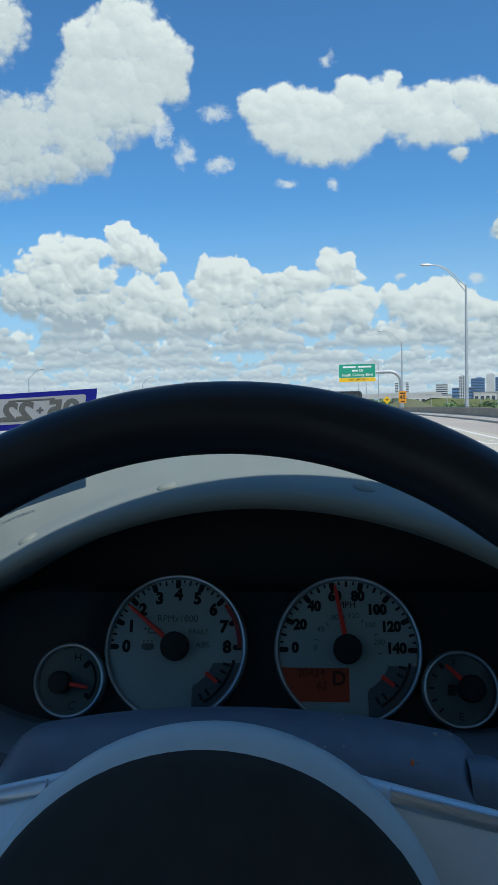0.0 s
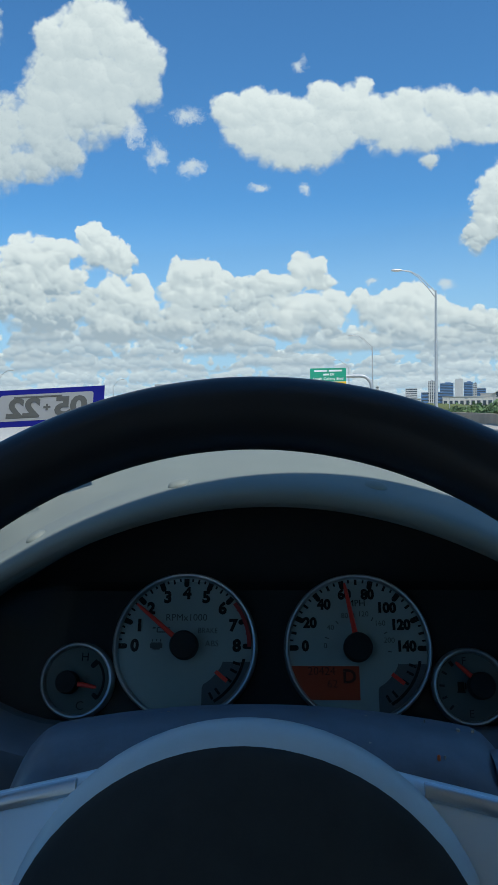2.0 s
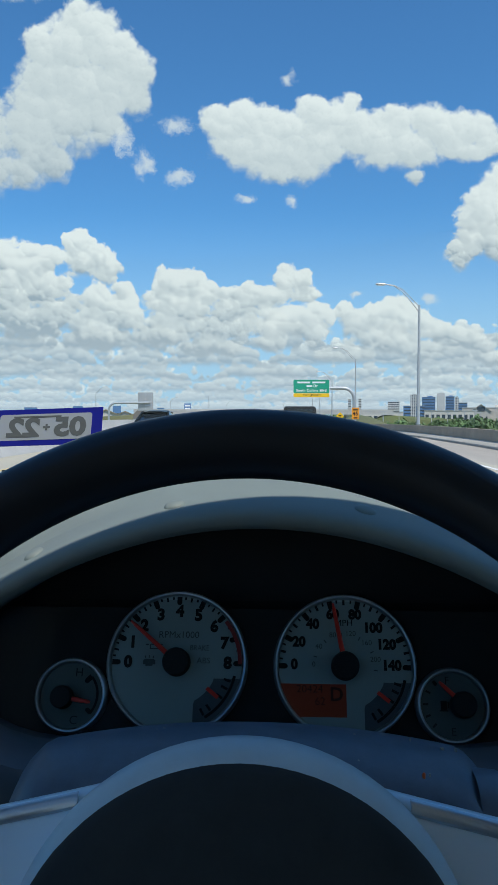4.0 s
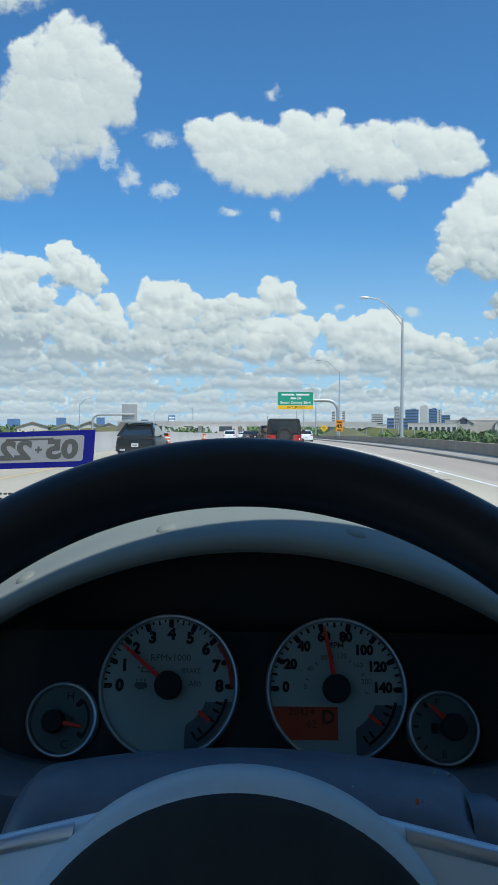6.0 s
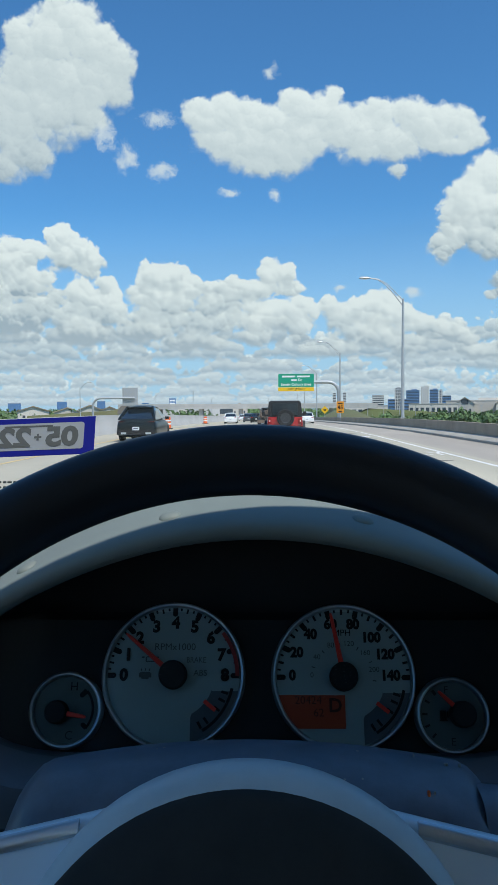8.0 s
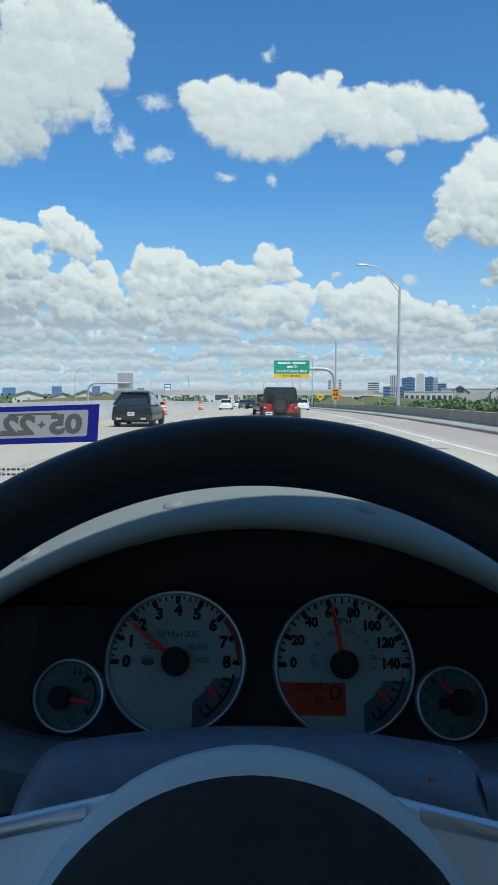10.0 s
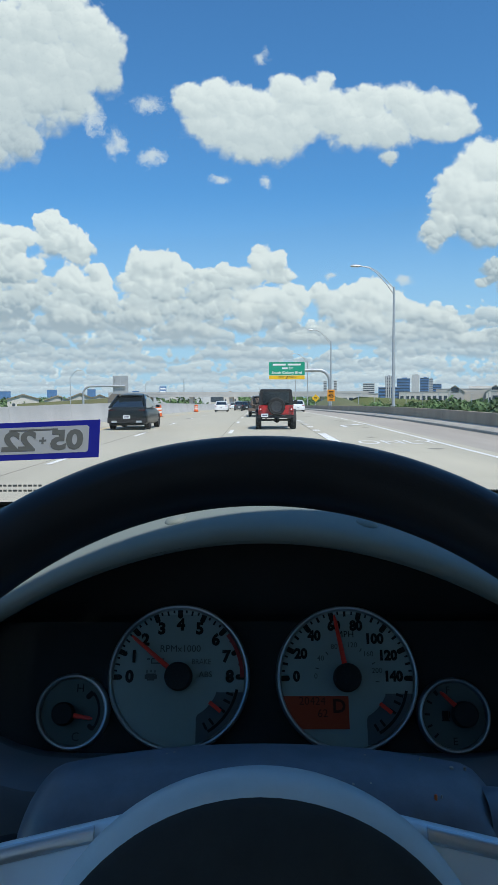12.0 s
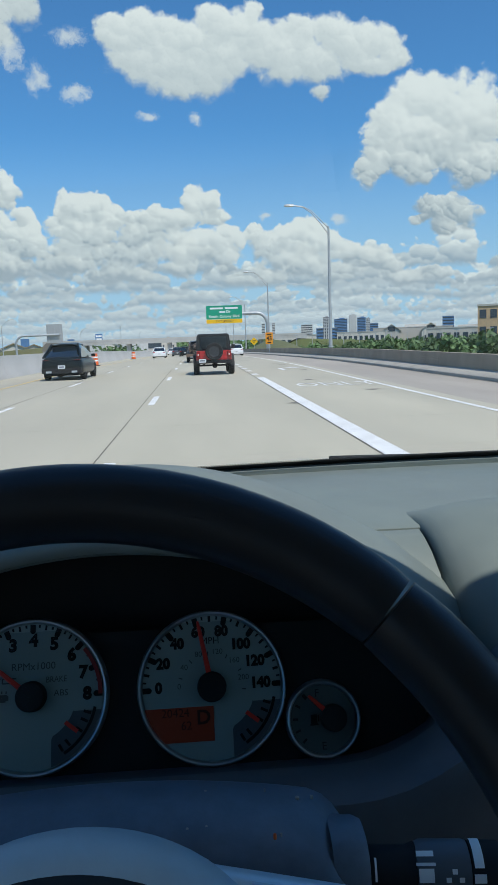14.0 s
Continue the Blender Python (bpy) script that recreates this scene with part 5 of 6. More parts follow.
def build_car(name, label, at, paint, w=1.85, l=4.5, h=1.45, suv=False, turn=0.0, tail_bar=False, group="traffic ahead"):
    """A passenger car seen mostly from behind: lofted body, glasshouse, roof, lamps, bumper, plate and wheels."""
    o = thing(name, label, "car", group=group, at=at, turn=turn)
    hw = w / 2
    belt = h * 0.62
    wr = 0.36 if suv else 0.32

    def section(y, k, lo, top):
        ring = []
        half = ((-0.90, 0.0), (-0.985, 0.12), (-1.0, 0.34), (-0.995, 0.52), (-0.975, 0.70), (-0.935, 0.84), (-0.87, 0.94), (-0.76, 0.99), (-0.4, 1.02))
        for x, f in half + tuple((-a, b) for a, b in half[::-1]):
            z = lo + (top - lo) * f
            ring.append((x * hw * k, y, z))
        return ring
    bm = bmesh.new()
    lo = 0.24 if suv else 0.20
    tail = belt if suv else belt + 0.04
    loft(bm, [section(0.0, 0.80, lo + 0.24, tail - 0.20), section(0.03, 0.87, lo + 0.16, tail - 0.11), section(0.09, 0.925, lo + 0.09, tail - 0.05), section(0.19, 0.965, lo + 0.04, tail - 0.012), section(0.36, 0.99, lo + 0.01, tail), section(0.8, 1.0, lo, tail), section(l * 0.5, 1.0, lo, belt), section(l * 0.72, 0.99, lo, belt - 0.04),
              section(l * 0.95, 0.93, lo + 0.05, belt - 0.16), section(l, 0.80, lo + 0.15, belt - 0.26)])
    part("body", bm, paint, o, sharp=0.9)
    y0 = 0.20 if suv else 0.55

    tw = 0.60 if suv else 0.70

    def green(y, k, z):
        return [(-0.92 * hw, y, belt - 0.02), (-0.92 * hw * (1 - 0.16 * k), y, belt + (h - belt) * 0.55 * k), (-tw * hw, y, z), (tw * hw, y, z), (0.92 * hw * (1 - 0.16 * k), y, belt + (h - belt) * 0.55 * k), (0.92 * hw, y, belt - 0.02)]
    bm = bmesh.new()
    b = belt
    loft(bm, [green(y0, 0.05, b + 0.02), green(y0 + (0.95 if suv else 0.75), 1.0, h - 0.07), green(l * 0.36, 1.0, h - 0.03), green(l * 0.5, 1.0, h - 0.03), green(l * 0.72, 0.05, b + 0.02)])
    part("glasshouse", bm, CAR_GLASS, o, "dark tinted windows", sharp=0.6)
    bm = bmesh.new()
    ys = (y0 + (0.88 if suv else 0.72), l * 0.36, l * 0.5, l * 0.56)
    zs = (h - 0.075, h - 0.01, h - 0.01, h - 0.06)
    loft(bm, [[(-(tw + 0.06) * hw, y, z - 0.07), (-(tw - 0.04) * hw, y, z - 0.01), (-0.3 * hw, y, z + 0.04), (0.3 * hw, y, z + 0.04), ((tw - 0.04) * hw, y, z - 0.01), ((tw + 0.06) * hw, y, z - 0.07)] for y, z in zip(ys, zs)])
    part("roof", bm, paint, o, sharp=0.9)
    if suv:
        part("spoiler", one_box((0, y0 + 0.82, h - 0.085), (1.24 * hw, 0.20, 0.028)), paint, o, bevel=0.012)
    for s in (-1, 1):
        bm = bmesh.new()
        tube(bm, [(s * 0.88 * hw, y0 + 0.02, b), (s * (tw + 0.03) * hw, y0 + (0.92 if suv else 0.72), h - 0.06)], 0.05, 8)
        part("pillar", bm, paint, o)
        part("tail_lamp", one_box((s * hw * 0.74, 0.05, belt - 0.11), (hw * 0.30, 0.10, 0.045 if suv else 0.09)), LAMP_DARK if suv else LAMP_RED, o, "slim smoked red tail lamp" if suv else "red tail lamp", bevel=0.015)
        mirror = part("mirror", one_box((s * (hw + 0.07), l * 0.60, belt + 0.04), (0.18, 0.1, 0.12)), paint, o, "door mirror", bevel=0.03)
        for y in (l * 0.2, l * 0.80):
            wheel_parts(o, s * (hw - 0.13), y, wr, wr, 0.24, s)
        if suv:
            part("exhaust", one_box((s * hw * 0.60, -0.03, lo + 0.15), (0.24, 0.08, 0.085)), BRIGHT, o, "chrome exhaust trim", bevel=0.02)
    if tail_bar:
        part("light_bar", one_box((0, 0.0, belt - 0.13), (hw * 1.1, 0.06, 0.028)), LAMP_DARK, o, bevel=0.01)
    part("bumper", one_box((0, 0.08, lo + 0.20), (w * 0.93, 0.22, 0.24)), RUBBER if suv else paint, o, "rear bumper", bevel=0.05)
    plate = part("number_plate", one_box((0, -0.02, lo + 0.37), (0.31, 0.04, 0.155)), PLATE, o, "pale number plate", bevel=0.004)
    part("plate_print", one_box((0, -0.042, lo + 0.37), (0.22, 0.004, 0.05)), PLATE_INK, plate, smooth=False)
    part("underbody", one_box((0, l / 2, lo + 0.03), (w * 0.7, l * 0.86, 0.14)), BLACK, o)
    return o


def build_trailer(at):
    """A flat trailer heaped with scrap behind a pickup."""
    o = thing("scrap_trailer", "flat trailer heaped with rusty scrap metal", "trailer", at=at)
    part("deck", one_box((0, 2.0, 0.62), (1.9, 4.0, 0.10)), BLACK, o, bevel=0.01)
    part("tail_board", one_box((0, -0.03, 0.58), (1.9, 0.06, 0.22)), RUST, o, bevel=0.01)
    for s in (-1, 1):
        part("side_rail", one_box((s * 0.93, 2.0, 1.0), (0.05, 4.0, 0.06)), BLACK, o)
        for y in (0.05, 1.3, 2.6, 3.9):
            part("stake", one_box((s * 0.93, y, 0.95), (0.05, 0.05, 0.6)), BLACK, o)
        wheel_parts(o, s * 0.86, 1.6, 0.33, 0.33, 0.2, s)
    rng = random.Random(8)
    bm = bmesh.new()
    for i in range(70):
        p = Vector((rng.uniform(-0.85, 0.85), rng.uniform(0.05, 3.8), 0.7 + rng.uniform(0, 0.75)))
        d = Vector((rng.uniform(-1, 1), rng.uniform(-1, 1), rng.uniform(-0.5, 0.9))).normalized() * rng.uniform(0.3, 0.8)
        if i % 3:
            tube(bm, [p - d / 2, p + d / 2 + Vector((0, 0, rng.uniform(-0.1, 0.1)))], rng.uniform(0.015, 0.04), 6)
        else:
            box(bm, (0, 0, 0), (rng.uniform(0.1, 0.5), rng.uniform(0.1, 0.4), rng.uniform(0.02, 0.2)), Matrix.Translation(p) @ pose(0, 0, 0, rng.uniform(0, 180), rng.uniform(0, 180), rng.uniform(0, 180)))
    tagged(part("scrap_heap", bm, RUST, o, "tangled rusty bars and sheets"), kind="stuff")
    return o


build_offroader((0.85, 35.0, ground_z(35)))
build_car("sport_utility_car", "glossy black sport utility car with twin exhausts", (-5.98, 35.0, 0), CAR_BLACK, 1.90, 4.75, 1.66, suv=True, turn=-1.0)
build_trailer((0.25, 60.0, ground_z(60)))
build_car("pickup_cab", "dark grey car towing in the lane ahead", (0.25, 65.5, ground_z(66)), CAR_GREY, 1.95, 4.9, 1.75, suv=True)
build_car("saloon_car", "white saloon car driving in a far lane", (-4.9, 104.0, ground_z(104)), CAR_WHITE, 1.82, 4.6, 1.45)
build_car("saloon_car", "dark grey saloon car driving in a far lane", (-3.0, 128.0, ground_z(128)), CAR_GREY, 1.82, 4.6, 1.5)
build_car("saloon_car", "black saloon car driving in the lane ahead", (-1.6, 118.0, ground_z(118)), CAR_BLACK, 1.82, 4.6, 1.45)
build_car("saloon_car", "white saloon car far along the road", (-6.0, 190.0, ground_z(190)), CAR_WHITE, 1.82, 4.6, 1.5)
build_car("saloon_car", "white saloon car on the exit lane", (5.2, 98.0, ground_z(98)), CAR_WHITE, 1.82, 4.6, 1.5)


def build_drum(at):
    o = thing("traffic_drum", "orange and white plastic traffic drum by the barrier", "traffic drum", group="drums by the barrier", at=at)
    part("drum", lathe(bmesh.new(), [(0.001, 0.05), (0.29, 0.05), (0.285, 0.3), (0.27, 0.32), (0.265, 0.55), (0.25, 0.57), (0.245, 0.8), (0.22, 0.98), (0.001, 1.0)], 20), BARREL, o)
    for z in (0.42, 0.68):
        part("white_band", lathe(bmesh.new(), [(0.281 - z * 0.02, z - 0.06), (0.278 - z * 0.02, z + 0.06)], 20), SIGN_WHITE, o)
    part("base", lathe(bmesh.new(), [(0.001, 0.0), (0.42, 0.0), (0.42, 0.04), (0.30, 0.06), (0.001, 0.06)], 20), RUBBER, o)
    return o


d1 = build_drum((-8.0, 62.0, ground_z(62)))
copy_thing(d1, pose(-8.3, 104.0, ground_z(104)))

# ================= road furniture =================


def build_lamp(at, side=-1, h=11.4):
    """Street lamp: tapered pole, a pair of bowed arms and a flat head reaching over the road."""
    o = thing("street_lamp", "tall galvanised street lamp with a curved arm", "street lamp", group="lamps along the road", at=at)
    part("pole", tube(bmesh.new(), [(0, 0, -0.8), (0, 0, 0.4), (0, 0, h * 0.5), (0, 0, h * 0.86)], [0.15, 0.13, 0.105, 0.075], 14), GALV, o)
    part("base_plate", one_box((0, 0, 0.85), (0.42, 0.42, 0.04)), GALV, o, bevel=0.008)
    z = h * 0.85
    part("arm", tube(bmesh.new(), [(0, 0, z - 0.45), (side * 0.6, 0, z + 0.35), (side * 1.3, 0, z + 1.15), (side * 1.9, 0, z + 1.55), (side * 2.5, 0, z + 1.66)], 0.035, 8), GALV, o)
    part("arm", tube(bmesh.new(), [(0, 0, z - 0.02), (side * 0.6, 0, z + 0.62), (side * 1.25, 0, z + 1.27), (side * 1.9, 0, z + 1.60), (side * 2.5, 0, z + 1.68)], 0.03, 8), GALV, o)
    part("strut", tube(bmesh.new(), [(side * 0.62, 0, z + 0.36), (side * 0.62, 0, z + 0.62)], 0.02, 6), GALV, o)
    bm = bmesh.new()
    loft(bm, [[(side * x, y * k, z + 1.66 + dz) for y, dz in ((-0.16, 0.0), (-0.12, 0.09 * k), (0, 0.14 * k), (0.12, 0.09 * k), (0.16, 0.0), (0.1, -0.03), (-0.1, -0.03))] for x, k in ((2.45, 0.4), (2.65, 0.9), (3.1, 1.0), (3.28, 0.55))])
    head = part("lamp_head", bm, GALV, o, "flat grey lamp head")
    bm = bmesh.new()
    loft(bm, [[(side * x, y * k, z + 1.62 - dz) for y, dz in ((-0.11, 0.0), (0, 0.05 * k), (0.11, 0.0))] for x, k in ((2.6, 0.6), (2.85, 1.0), (3.15, 0.7))], closed=False)
    part("lens", bm, SIGN_WHITE, head, "pale lamp lens")
    return o


lamp1 = build_lamp((10.35, 58.5, ground_z(58.5)))
for y in (108.0, 158.0, 208.0, 258.0):
    copy_thing(lamp1, pose(10.35, y, ground_z(y)))
lamp2 = build_lamp((-50.0, 205.0, -2.3), 1, 11.0)
tagged(lamp2, "tall galvanised street lamp across the highway")
for x, y in ((-48, 330.0), (-30, 420.0), (-56, 140.0)):
    copy_thing(lamp2, pose(x, y, -2.5))


def word_bars(owner, m, widths, h, mat, gap=0.12):
    """Plain bars for words; centred on m's origin."""
    total = sum(widths) + gap * (len(widths) - 1)
    x = -total / 2
    for w in widths:
        part("word_bar", one_box((x + w / 2, 0, 0), (w, h, 0.004)), SIGN_WHITE, owner, m=m, smooth=False)
        x += w + gap


def build_exit_sign(at, z0):
    """Overhead exit sign on a bent mast arm; at is the foot of the mast."""
    o = thing("overhead_sign", "green overhead exit sign with yellow strip on a bent mast", "road sign", at=at)
    W, H = 6.4, 3.1
    cx = -7.6
    m = Matrix.Translation((cx, -0.35, z0 + H / 2)) @ pose(0, 0, 0, 90, 0, 0)
    bm = bmesh.new()

    def rounded(w, h, r, z, cy=0.0):
        ring = []
        for sx, sy, a0 in ((1, 1, 0), (-1, 1, 90), (-1, -1, 180), (1, -1, 270)):
            for k in range(5):
                a = radians(a0 + 22.5 * k)
                ring.append((sx * (w / 2 - r) + r * math.cos(a), cy + sy * (h / 2 - r) + r * math.sin(a), z))
        return ring
    loft(bm, [rounded(W, H, 0.25, -0.03), rounded(W, H, 0.25, 0.03)])
    panel = part("panel", bm, SIGN_WHITE, o, "white-edged sign panel", m=m, smooth=False)
    bm = bmesh.new()
    loft(bm, [rounded(W - 0.1, H * 0.775 - 0.05, 0.18, 0.031, H * 0.1125), rounded(W - 0.1, H * 0.775 - 0.05, 0.18, 0.036, H * 0.1125)])
    part("green_field", bm, SIGN_GREEN, panel, "green reflective field", m=m, smooth=False)
    bm = bmesh.new()
    loft(bm, [rounded(W - 0.1, H * 0.215, 0.16, 0.031, -H * 0.385), rounded(W - 0.1, H * 0.215, 0.16, 0.036, -H * 0.385)])
    part("yellow_strip", bm, SIGN_YELLOW, panel, "yellow exit strip", m=m, smooth=False)
    word_bars(panel, m @ Matrix.Translation((0, 1.05, 0.04)), (2.25, 2.3), 0.30, SIGN_WHITE, 0.35)
    word_bars(panel, m @ Matrix.Translation((-0.35, 0.40, 0.04)), (1.0,), 0.30, SIGN_WHITE)
    part("legend", lettering("Dr", 0.66, fat=0.012), SIGN_WHITE, panel, m=m @ Matrix.Translation((0.72, 0.42, 0.04)), smooth=False)
    part("legend", lettering("South Colony Blvd", 0.66, fat=0.012, space=1.08), SIGN_WHITE, panel, m=m @ Matrix.Translation((0, -0.36, 0.04)) @ Matrix.Diagonal((0.98, 1, 1, 1)), smooth=False)
    part("legend", lettering("EXIT", 0.48, fat=0.004, space=1.1), INK, panel, m=m @ Matrix.Translation((-0.95, -H * 0.385, 0.04)), smooth=False)
    part("legend", lettering("ONLY", 0.48, fat=0.004, space=1.1), INK, panel, m=m @ Matrix.Translation((1.0, -H * 0.385, 0.04)), smooth=False)
    bm = bmesh.new()
    bm.faces.new([bm.verts.new((a, b, 0.04)) for a, b in ((-0.2, -0.26), (-0.08, -0.26), (0.10, 0.0), (0.2, -0.06), (0.24, 0.26), (-0.06, 0.16), (0.04, 0.08), (-0.2, -0.16))])
    part("arrow", bm, INK, panel, "black slanting arrow", m=m @ Matrix.Translation((0, -H * 0.385, 0)), smooth=False)
    ztop = z0 + H * 0.52
    pts = [(0, 0, -1.5), (0, 0, ztop - 2.2)]
    for k in range(9):
        a = radians(90 * k / 8)
        pts.append((-2.0 + 2.0 * math.cos(a), 0, ztop - 2.0 + 2.0 * math.sin(a)))
    pts += [(-3.6, 0, ztop), (cx - W / 2 + 0.2, 0, ztop)]
    part("mast", tube(bmesh.new(), pts, [0.34] * 6 + [0.30] * 5 + [0.28, 0.2], 16), GALV, o, "galvanised bent mast arm")
    part("flange", tube(bmesh.new(), [(-3.0, 0, ztop), (-3.25, 0, ztop)], 0.38, 16), GALV, o)
    for dx in (-2.4, -0.8, 0.8, 2.4):
        part("bracket", one_box((cx + dx, -0.22, z0 + H * 0.5), (0.1, 0.22, H * 0.9)), GALV, o)
    return o


build_exit_sign((12.85, 136.0, ground_z(136)), 4.47 - ground_z(136))


def build_back_sign(at):
    """The back of a sign on a bent mast across the highway."""
    o = thing("overhead_sign", "bare metal back of an overhead sign across the highway", "road sign", at=at)
    pts = [(0, 0, -1.0), (0, 0, 5.0)]
    for k in range(7):
        a = radians(90 * k / 6)
        pts.append((2.2 - 2.2 * math.cos(a), 0, 5.0 + 2.2 * math.sin(a)))
    pts += [(12.0, 0, 7.3)]
    part("mast", tube(bmesh.new(), pts, 0.30, 12), GALV, o)
    panel = part("panel", one_box((10.6, 0.4, 7.6), (4.4, 0.08, 5.2)), SIGN_BACK, o, "grey sign back", bevel=0.02)
    for dx in (-1.6, 0, 1.6):
        part("stiffener", one_box((10.6 + dx, 0.3, 7.6), (0.12, 0.12, 5.0)), GALV, panel)
    part("maintenance_rail", one_box((10.6, -0.3, 6.4), (4.0, 0.05, 0.05)), GALV, o)
    return o


build_back_sign((-49.5, 218.0, -2.6))


def build_speed_sign():
    y = 100.0
    o = thing("exit_speed_sign", "orange exit speed sign reading 45 on a post", "road sign", at=(9.6, y, ground_z(y)))
    part("post", tube(bmesh.new(), [(0, 0.05, 0), (0, 0.05, 2.9)], 0.05, 8), GALV, o)
    panel = part("panel", one_box((0, 0, 2.1), (0.95, 0.03, 1.5)), SIGN_ORANGE, o, "orange panel with black edge", bevel=0.01)
    m = Matrix.Translation((0, -0.022, 2.05)) @ pose(0, 0, 0, 90, 0, 0)
    part("legend", lettering("45", 0.72, fat=0.02), INK, panel, m=m, smooth=False)
    part("word_bar", one_box((0, 0.52, 0), (0.62, 0.16, 0.004)), INK, panel, m=m, smooth=False)
    part("word_bar", one_box((0, -0.52, 0), (0.5, 0.14, 0.004)), INK, panel, m=m, smooth=False)
    y = 150.0
    o = thing("warning_sign", "yellow diamond warning sign on a post", "road sign", at=(11.4, y, ground_z(y)))
    part("post", tube(bmesh.new(), [(0, 0.05, 0), (0, 0.05, 2.6)], 0.05, 8), GALV, o)
    part("panel", one_box((0, 0, 0), (1.1, 0.03, 1.1), Matrix.Translation((0, 0, 2.2)) @ pose(0, 0, 0, 0, 45, 0)), SIGN_YELLOW, o, bevel=0.01)
    part("word_bar", one_box((0, -0.02, 2.3), (0.6, 0.004, 0.12)), INK, o, smooth=False)
    part("word_bar", one_box((0, -0.02, 2.05), (0.5, 0.004, 0.12)), INK, o, smooth=False)


build_speed_sign()

# ================= trees, buildings, skyline =================


def bearing(az, d):
    a = radians(az)
    return d * math.sin(a), d * math.cos(a)


def leaf_mesh(name, seed, r, h, leaves=520):
    """A crown: leaf sprays scattered over lobes of uneven size, with gaps between."""
    rng = random.Random(seed)
    lobes = [(Vector((rng.uniform(-0.55, 0.55) * r, rng.uniform(-0.55, 0.55) * r, rng.uniform(-0.35, 0.42) * h)), rng.uniform(0.34, 0.56) * r) for _ in range(9)]
    verts, faces = [], []
    for i in range(leaves):
        c, lr = rng.choice(lobes)
        d = Vector((rng.gauss(0, 1), rng.gauss(0, 1), rng.gauss(0.15, 1))).normalized()
        p = c + d * lr * rng.uniform(0.62, 1.05)
        s = rng.uniform(0.16, 0.34)
        a = (d + Vector((rng.gauss(0, 0.5), rng.gauss(0, 0.5), rng.gauss(0, 0.5)))).normalized()
        u = a.orthogonal().normalized() * s
        w = a.cross(u)
        n = len(verts)
        verts += [p - u - w * 0.6, p + u * 0.3 - w, p + u + w * 0.5, p - u * 0.3 + w]
        faces.append((n, n + 1, n + 2, n + 3))
    me = bpy.data.meshes.new(name)
    me.from_pydata([tuple(v) for v in verts], [], faces)
    me.materials.append(LEAF)
    return me


def build_tree(at, seed, r=2.2, h=4.0, label="round green parking-lot tree in full leaf"):
    o = thing("tree", label, "tree", group="trees beyond the parapet", at=at)
    rng = random.Random(seed)
    bm = bmesh.new()
    tube(bm, [(0, 0, -0.3), (0.05, 0, h * 0.25), (0.0, 0.05, h * 0.55), (0.1, 0, h * 0.8)], [0.16, 0.12, 0.09, 0.04], 8)
    for k in range(5):
        a = 2 * math.pi * k / 5 + rng.uniform(-0.4, 0.4)
        tube(bm, [(0, 0, h * (0.32 + 0.07 * k)), (0.5 * r * math.cos(a), 0.5 * r * math.sin(a), h * (0.5 + 0.07 * k)), (0.8 * r * math.cos(a), 0.8 * r * math.sin(a), h * (0.62 + 0.06 * k))], [0.06, 0.04, 0.015], 6)
    part("trunk", bm, BARK, o, "grey forked trunk")
    crown = new("crown", leaf_mesh("crown", seed, r, h * 0.72))
    crown.parent = o
    crown.location = (0, 0, h * 0.62)
    return o


# tree feet, sunk until the tree tops fit the camera's view
def low_ground(x, y):
    return ground_z(y) - 1.15 - min((x - 12) * 0.25, 3.0)


kinds = [build_tree((*bearing(19.0, 92), low_ground(30, 87)), 1, 2.6, 5.6), build_tree((*bearing(17.2, 108), low_ground(32, 103)), 2, 2.4, 5.0),
         build_tree((*bearing(14.4, 128), low_ground(32, 124)), 3, 3.0, 5.4), build_tree((*bearing(21.5, 84), low_ground(31, 78)), 5, 2.3, 5.4),
         build_tree((*bearing(11.8, 158), low_ground(32, 155)), 7, 2.8, 4.8)]
rng = random.Random(21)
for i in range(70):
    az = 7.0 + 18.5 * ((i * 0.618) % 1.0)
    near = 31.0 / math.sin(radians(az))
    d = near + rng.uniform(0, 1) ** 1.6 * 170
    x, y = bearing(az, d)
    copy_thing(rng.choice(kinds), pose(x, y, low_ground(x, y) - rng.uniform(0, 0.6), 0, 0, rng.uniform(0, 360)))


def wood_belt(name, az0, az1, d0, d1, n, h, seed, z, label):
    """Far woods: many small leaf clumps along a belt, too far off to count."""
    rng = random.Random(seed)
    verts, faces = [], []
    for i in range(n):
        az = rng.uniform(az0, az1)
        d = rng.uniform(d0, d1)
        x, y = bearing(az, d)
        hh = h * rng.uniform(0.5, 1.1) * (0.75 + 0.3 * math.sin(az * 5.1) + 0.2 * math.sin(az * 17.0))
        for k in range(7):
            p = Vector((x + rng.gauss(0, 1) * h * 0.35, y + rng.gauss(0, 1) * h * 0.35, z + hh * rng.uniform(0.15, 1.0)))
            s = h * rng.uniform(0.10, 0.22)
            a = Vector((rng.gauss(0, 1), rng.gauss(0, 1), rng.gauss(0, 1))).normalized()
            u = a.orthogonal().normalized() * s
            w = a.cross(u)
            q = len(verts)
            verts += [p - u - w * 0.6, p + u * 0.3 - w, p + u + w * 0.5, p - u * 0.3 + w]
            faces.append((q, q + 1, q + 2, q + 3))
    me = bpy.data.meshes.new(name)
    me.from_pydata([tuple(v) for v in verts], [], faces)
    me.materials.append(LEAF)
    tagged(new(name, me), label, "trees", kind="stuff")


wood_belt("far_woods", 2.5, 26, 330, 620, 1500, 6.0, 11, -7.5, "distant belt of green trees below the skyline")
wood_belt("far_woods", -24, -4, 420, 900, 900, 6.0, 12, -4.5, "distant belt of dark green trees across the highway")
